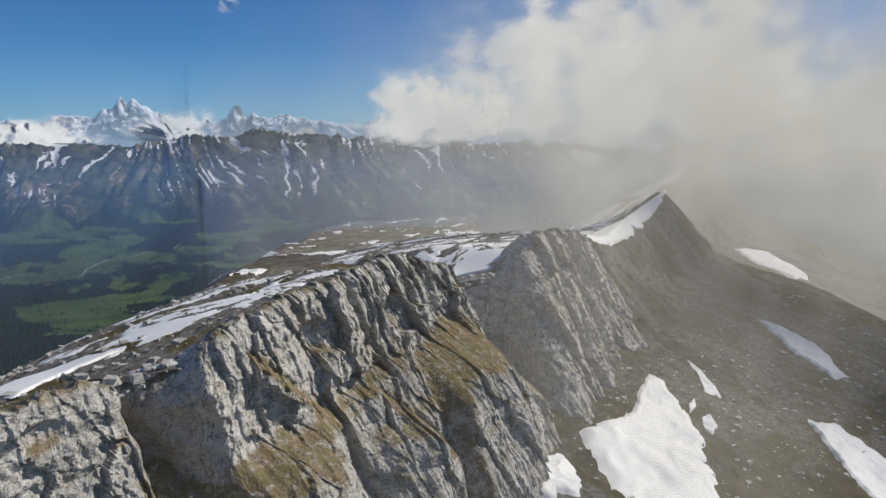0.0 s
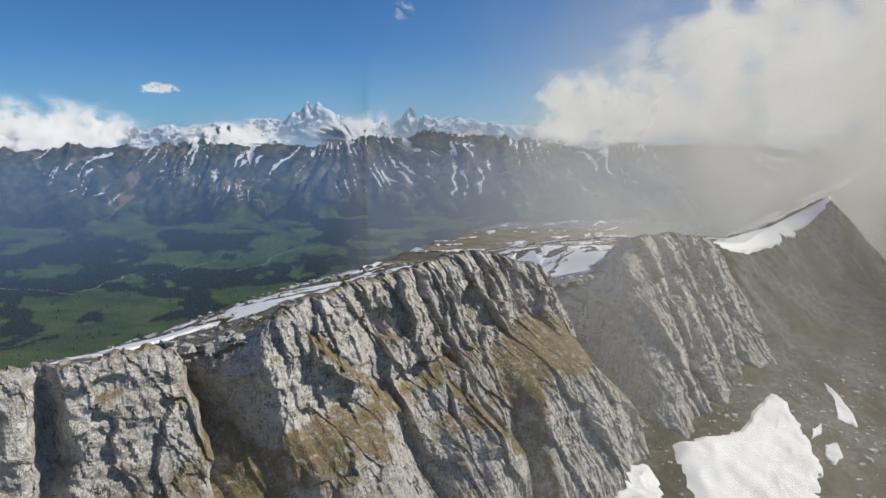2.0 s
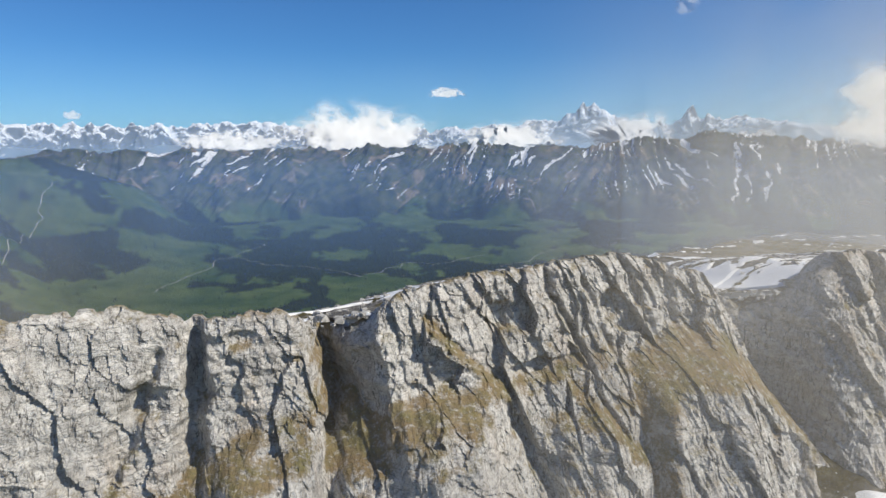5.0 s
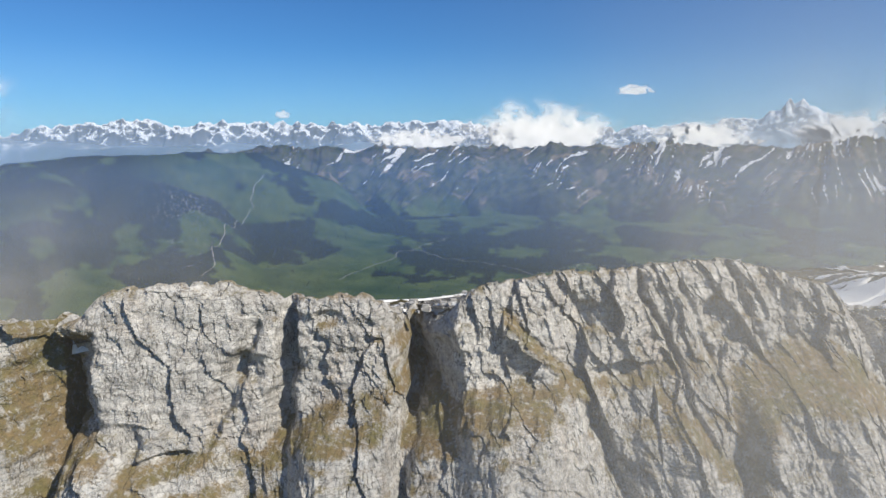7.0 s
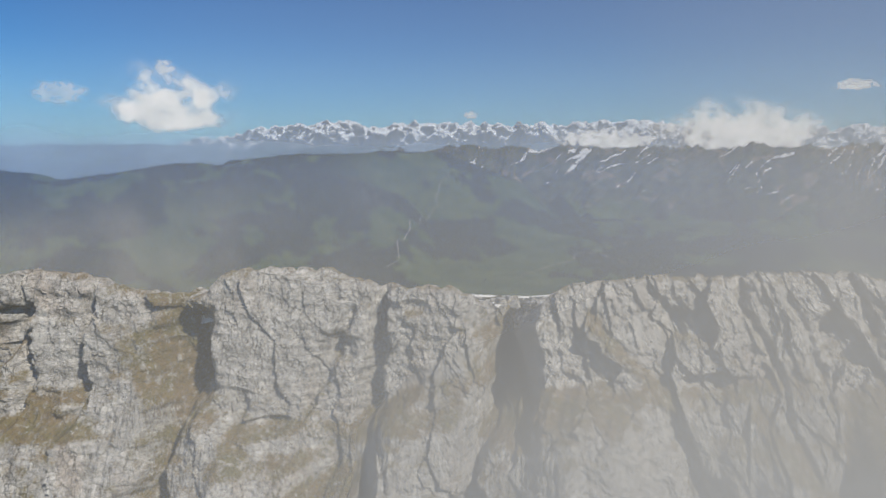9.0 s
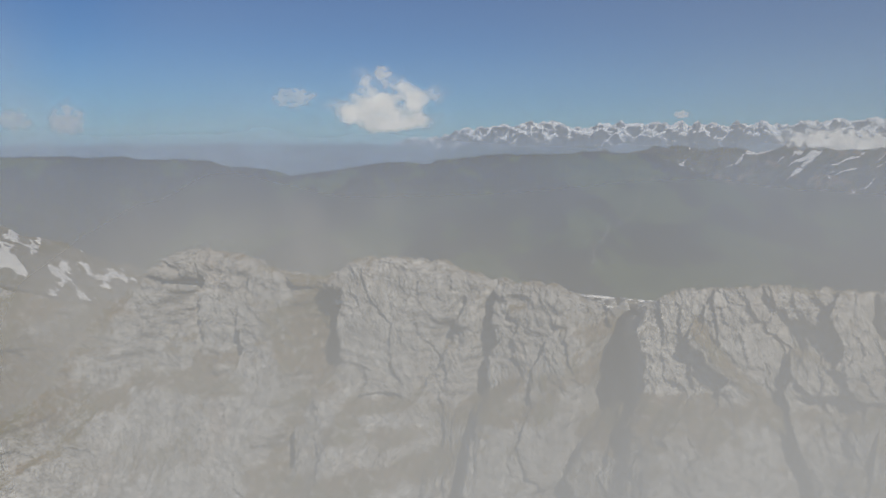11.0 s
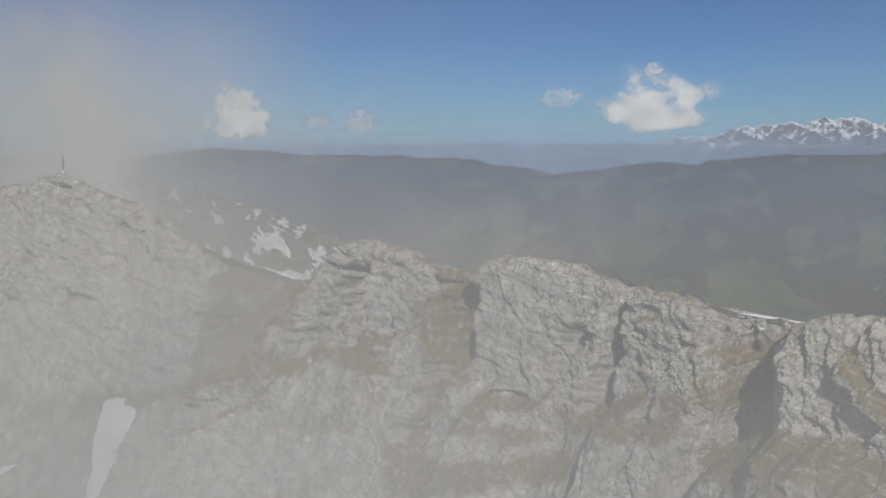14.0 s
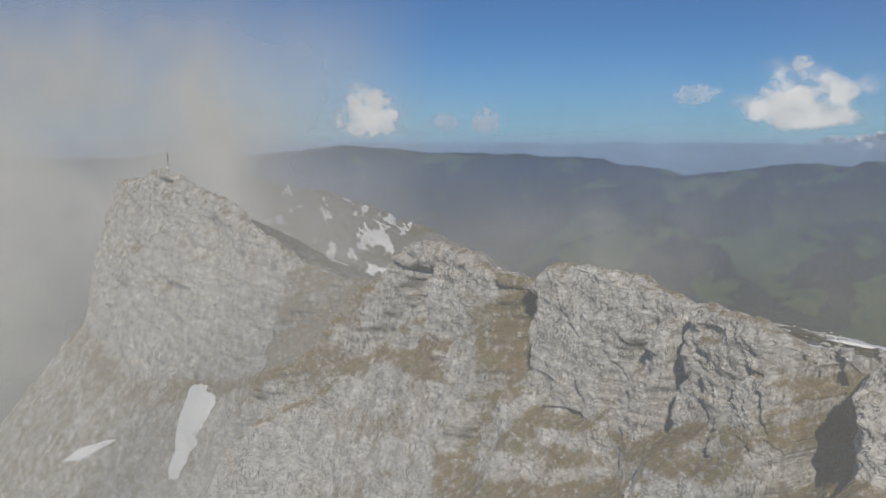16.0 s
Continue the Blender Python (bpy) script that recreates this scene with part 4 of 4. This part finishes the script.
# ---- clouds and mist ----
def cloud_material(name, colour, facing, grain_size, ragged):
    """Droplets scatter the light; the droplets attribute of the mesh says how thick they lie. facing: how far the shape's own slopes count."""
    k = Mat(name)
    k.m.cycles.use_bump_map_correction = False
    k.t.nodes.remove(k.bsdf)
    aim = k.node("ShaderNodeCombineXYZ", *SUN_FROM).outputs[0]
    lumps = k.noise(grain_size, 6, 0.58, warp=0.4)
    # mottled albedo: light and shade of the billows painted into the colour
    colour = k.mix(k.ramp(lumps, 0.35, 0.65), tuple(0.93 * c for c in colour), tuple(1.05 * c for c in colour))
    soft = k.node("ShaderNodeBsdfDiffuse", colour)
    if facing:
        # the puffs turn the light: large ones carry smaller ones
        for size, share in ((grain_size * 0.7, 1.1), (grain_size * 2.4, 0.8)):
            puffs = k.node("ShaderNodeTexNoise", k.pos)
            puffs.inputs["Scale"].default_value, puffs.inputs["Detail"].default_value, puffs.inputs["Distortion"].default_value = size, 3.0, 0.6
            out = k.node("ShaderNodeVectorMath", puffs.outputs["Color"], (0.5, 0.5, 0.5), operation="SUBTRACT").outputs[0]
            aim = k.node("ShaderNodeVectorMath", aim, k.scaled(out, (share * facing,) * 3), operation="ADD").outputs[0]
        aim = k.node("ShaderNodeVectorMath", aim, operation="NORMALIZE").outputs[0]
    k.put(soft.inputs["Normal"], aim)
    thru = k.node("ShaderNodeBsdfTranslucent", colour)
    k.put(thru.inputs["Normal"], k.scaled(aim, (-1, -1, -1)))
    lit = k.node("ShaderNodeMixShader", 0.3, soft.outputs[0], thru.outputs[0]).outputs[0]
    thick = k.node("ShaderNodeAttribute", attribute_name="droplets").outputs["Fac"]
    wisp = k.math("MULTIPLY", k.math("SUBTRACT", k.noise(grain_size, 3, 0.5, warp=0.4), 0.5), ragged)
    room = k.math("MULTIPLY", thick, k.math("SUBTRACT", 1.15, thick))
    alpha = k.math("ADD", thick, k.math("MULTIPLY", k.math("MULTIPLY", wisp, room), 4.0), True)
    clear = k.node("ShaderNodeBsdfTransparent")
    k.put(k.out.inputs["Surface"], k.node("ShaderNodeMixShader", alpha, clear.outputs[0], lit).outputs[0])
    return k.m


def dense(ob, values):
    a = ob.data.attributes.new("droplets", "FLOAT", "POINT")
    a.data.foreach_set("value", np.clip(values, 0, 1).astype(np.float32).ravel())
    return ob


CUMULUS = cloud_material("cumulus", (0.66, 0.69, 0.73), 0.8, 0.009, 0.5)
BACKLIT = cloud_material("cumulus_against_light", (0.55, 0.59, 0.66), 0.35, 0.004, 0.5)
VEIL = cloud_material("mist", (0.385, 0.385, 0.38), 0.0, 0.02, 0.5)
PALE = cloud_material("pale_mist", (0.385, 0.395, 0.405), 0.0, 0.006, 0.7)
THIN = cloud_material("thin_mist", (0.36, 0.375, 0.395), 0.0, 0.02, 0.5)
# the blue of these two stands in for light scattered over distance
FAR_HAZE = cloud_material("far_haze_tint", (0.25, 0.38, 0.57), 0.0, 0.002, 0.2)
HAZE = cloud_material("blue_haze_tint", (0.12, 0.24, 0.52), 0.0, 0.002, 0.2)


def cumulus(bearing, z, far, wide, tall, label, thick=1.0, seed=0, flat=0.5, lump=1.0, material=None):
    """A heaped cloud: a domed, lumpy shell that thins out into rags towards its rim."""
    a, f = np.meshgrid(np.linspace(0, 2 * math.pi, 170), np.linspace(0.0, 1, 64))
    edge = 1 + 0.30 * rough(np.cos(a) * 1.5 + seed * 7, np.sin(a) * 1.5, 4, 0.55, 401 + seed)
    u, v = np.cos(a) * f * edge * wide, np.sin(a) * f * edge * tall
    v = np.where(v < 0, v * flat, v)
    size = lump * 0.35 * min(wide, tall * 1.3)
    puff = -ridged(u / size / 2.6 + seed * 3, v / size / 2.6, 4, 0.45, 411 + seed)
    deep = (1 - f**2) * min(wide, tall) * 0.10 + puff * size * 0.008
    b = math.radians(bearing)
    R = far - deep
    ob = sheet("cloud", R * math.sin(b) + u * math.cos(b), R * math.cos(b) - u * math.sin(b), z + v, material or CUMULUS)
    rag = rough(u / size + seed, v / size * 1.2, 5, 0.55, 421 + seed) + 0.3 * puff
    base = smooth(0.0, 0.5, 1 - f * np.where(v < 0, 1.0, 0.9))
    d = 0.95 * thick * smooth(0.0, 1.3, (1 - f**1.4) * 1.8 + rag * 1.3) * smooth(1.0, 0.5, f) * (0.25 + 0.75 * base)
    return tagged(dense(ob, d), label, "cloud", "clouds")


# bearing, height, distance, half width, height, thickness, seed, flatness of the base
WHITE = "white heaped fair-weather cloud with a flat base"
GREY = "thin grey-white cloud bank hanging along the peaks"
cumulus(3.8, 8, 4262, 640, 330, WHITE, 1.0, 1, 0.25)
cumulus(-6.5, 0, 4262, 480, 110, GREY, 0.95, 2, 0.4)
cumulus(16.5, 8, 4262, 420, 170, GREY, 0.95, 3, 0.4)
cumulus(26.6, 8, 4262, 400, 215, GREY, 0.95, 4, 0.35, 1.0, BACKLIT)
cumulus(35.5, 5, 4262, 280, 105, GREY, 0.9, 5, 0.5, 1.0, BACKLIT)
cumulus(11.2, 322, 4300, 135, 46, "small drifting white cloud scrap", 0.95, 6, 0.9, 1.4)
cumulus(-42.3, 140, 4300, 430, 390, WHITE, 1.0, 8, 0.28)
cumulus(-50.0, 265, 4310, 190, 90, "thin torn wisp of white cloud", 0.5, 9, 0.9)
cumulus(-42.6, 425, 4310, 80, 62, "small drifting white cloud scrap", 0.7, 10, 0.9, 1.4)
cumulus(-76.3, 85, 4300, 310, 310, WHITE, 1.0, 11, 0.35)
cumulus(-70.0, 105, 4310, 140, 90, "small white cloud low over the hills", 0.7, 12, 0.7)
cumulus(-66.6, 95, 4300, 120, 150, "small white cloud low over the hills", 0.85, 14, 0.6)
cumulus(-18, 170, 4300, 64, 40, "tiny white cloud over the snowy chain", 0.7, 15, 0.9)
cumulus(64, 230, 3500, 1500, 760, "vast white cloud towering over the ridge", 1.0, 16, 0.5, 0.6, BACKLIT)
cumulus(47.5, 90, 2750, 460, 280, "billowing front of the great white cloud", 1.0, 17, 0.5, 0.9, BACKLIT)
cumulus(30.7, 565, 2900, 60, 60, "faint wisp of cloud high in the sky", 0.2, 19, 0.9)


def curtain(name, plan, heights, thick, label, material, cols=120, rows=40, ragged=0.0, seed=0, ends=0.3):
    """A hanging veil of mist over a bent line in plan. thick(s, z): how dense it lies along the line and up it."""
    plan = np.array(plan, float)
    run = np.r_[0, np.cumsum(np.hypot(*np.diff(plan, axis=0).T))]
    s = np.linspace(0, run[-1], cols)
    x, y = (sum(np.interp(np.clip(s + o, 0, run[-1]), run, plan[:, k]) for o in (-4, -2, 0, 2, 4)) / 5 for k in (0, 1))
    S, Z = np.meshgrid(s / run[-1], np.linspace(*heights, rows))
    X, Y = np.broadcast_to(x, S.shape), np.broadcast_to(y, S.shape)
    d = thick(S, Z) * (1 + ragged * rough(S * 5, Z * 5 / (heights[1] - heights[0]), 4, 0.5, 431 + seed))
    fade = smooth(0, ends, S) * smooth(1, 1 - ends, S) * smooth(heights[1], heights[1] - 0.3 * (heights[1] - heights[0]), Z)
    return tagged(dense(sheet(name, X, Y, Z, material), d * fade), label, "mist", kind="stuff")


def arc(x, y, far, b0, b1):
    return [(x + far * math.sin(math.radians(b)), y + far * math.cos(math.radians(b))) for b in np.linspace(b0, b1, 240)]


# near veil inside the camera's bend, thickest low down and thinning along it
curtain("mist", [(-20, -150), (-9, -152), (2, -151.5), (28, -149), (35, -143), (40, -135), (44, -124), (46, -112), (48, -98)], (10, 46),
        lambda s, z: np.interp(s, [0, 0.05, 0.11, 0.2, 0.285, 0.51, 0.61, 0.71, 0.82, 1], [0, 0.07, 0.19, 0.38, 0.52, 0.56, 0.55, 0.46, 0.30, 0]) * np.interp(z, [10, 22, 25, 27.5, 29.5, 32, 36, 46], [1.2, 1.15, 0.95, 0.76, 0.58, 0.38, 0.2, 0]),
        "thin grey mist drifting before the cliffs", THIN, ragged=0.2, seed=1, ends=0.06)
# mist between the long cliff and the shaded buttress, and over the bowl
curtain("mist", [(50, 150), (72, 60), (86, 0), (92, -40), (82, -90), (60, -130)], (-130, 90),
        lambda s, z: np.interp(s, [0, 0.3, 0.5, 0.75, 1], [0.08, 0.05, 0.06, 0.22, 0.26]) * np.interp(z, [-130, -60, 0, 30, 90], [0.7, 0.8, 1, 0.8, 0]), "grey mist drifting round the dark buttress", VEIL, ragged=0.5, seed=2, ends=0.2)
curtain("mist", arc(-81, -120, 545, 26, 104), (-230, 300),
        lambda s, z: np.interp(26 + 78 * s, [26, 36, 44, 54, 70, 104], [0, 0.12, 0.30, 0.58, 0.82, 0.85]) * np.interp(z - 76 * s, [-170, -34, 32, 95, 195], [0.3, 0.95, 0.9, 0.5, 0]), "grey mist bank behind the ridge", PALE, ragged=0.6, seed=3, ends=0.1)
curtain("mist", [(-125, -84), (-60, -66), (-6, -62), (30, -58), (60, -60), (110, -72)], (-110, 100),
        lambda s, z: np.interp(s, [0, 0.15, 0.4, 0.5, 0.66, 0.8, 1], [0.0, 0.03, 0.025, 0.06, 0.20, 0.14, 0.0]) * np.interp(z, [-110, 10, 40, 90], [0.9, 1, 0.6, 0]), "thin pale mist before the long cliff", VEIL, ragged=0.5, seed=6, ends=0.08)
curtain("mist", arc(20, -140, 335, -74, -4), (-200, 50),
        lambda s, z: np.interp(-74 + 70 * s, [-74, -50, -40, -30, -18], [0.36, 0.34, 0.24, 0.1, 0]) * np.interp(z, [-200, -60, -10, 20, 40], [0.9, 1, 0.75, 0.3, 0]), "thin grey mist rising behind the crest", VEIL, ragged=0.5, seed=7, ends=0.25)
# mist round the summit and the cloud behind it
curtain("mist", arc(56, -120, 228, -122, -62), (-130, 62),
        lambda s, z: 0.27 * np.interp(z, [-120, -64, -36, -10, 10, 60], [1.0, 1.4, 1.3, 0.95, 0.55, 0]), "pale mist before the summit massif", VEIL, ragged=0.4, seed=4, ends=0.3)
curtain("mist", arc(56, -120, 545, -125, -68), (-220, 230),
        lambda s, z: np.interp(-125 + 57 * s, [-125, -95, -87, -81, -74, -68], [0.95, 0.92, 0.8, 0.5, 0.15, 0]) * np.interp(z - 40 * (1 - s), [-200, -60, 20, 80, 140, 190], [0.3, 1, 1, 0.8, 0.3, 0]), "grey cloud wrapped round the back of the summit", PALE, ragged=0.6, seed=5, ends=0.06)
# blue of distance painted onto two sheets, denser the flatter one looks through
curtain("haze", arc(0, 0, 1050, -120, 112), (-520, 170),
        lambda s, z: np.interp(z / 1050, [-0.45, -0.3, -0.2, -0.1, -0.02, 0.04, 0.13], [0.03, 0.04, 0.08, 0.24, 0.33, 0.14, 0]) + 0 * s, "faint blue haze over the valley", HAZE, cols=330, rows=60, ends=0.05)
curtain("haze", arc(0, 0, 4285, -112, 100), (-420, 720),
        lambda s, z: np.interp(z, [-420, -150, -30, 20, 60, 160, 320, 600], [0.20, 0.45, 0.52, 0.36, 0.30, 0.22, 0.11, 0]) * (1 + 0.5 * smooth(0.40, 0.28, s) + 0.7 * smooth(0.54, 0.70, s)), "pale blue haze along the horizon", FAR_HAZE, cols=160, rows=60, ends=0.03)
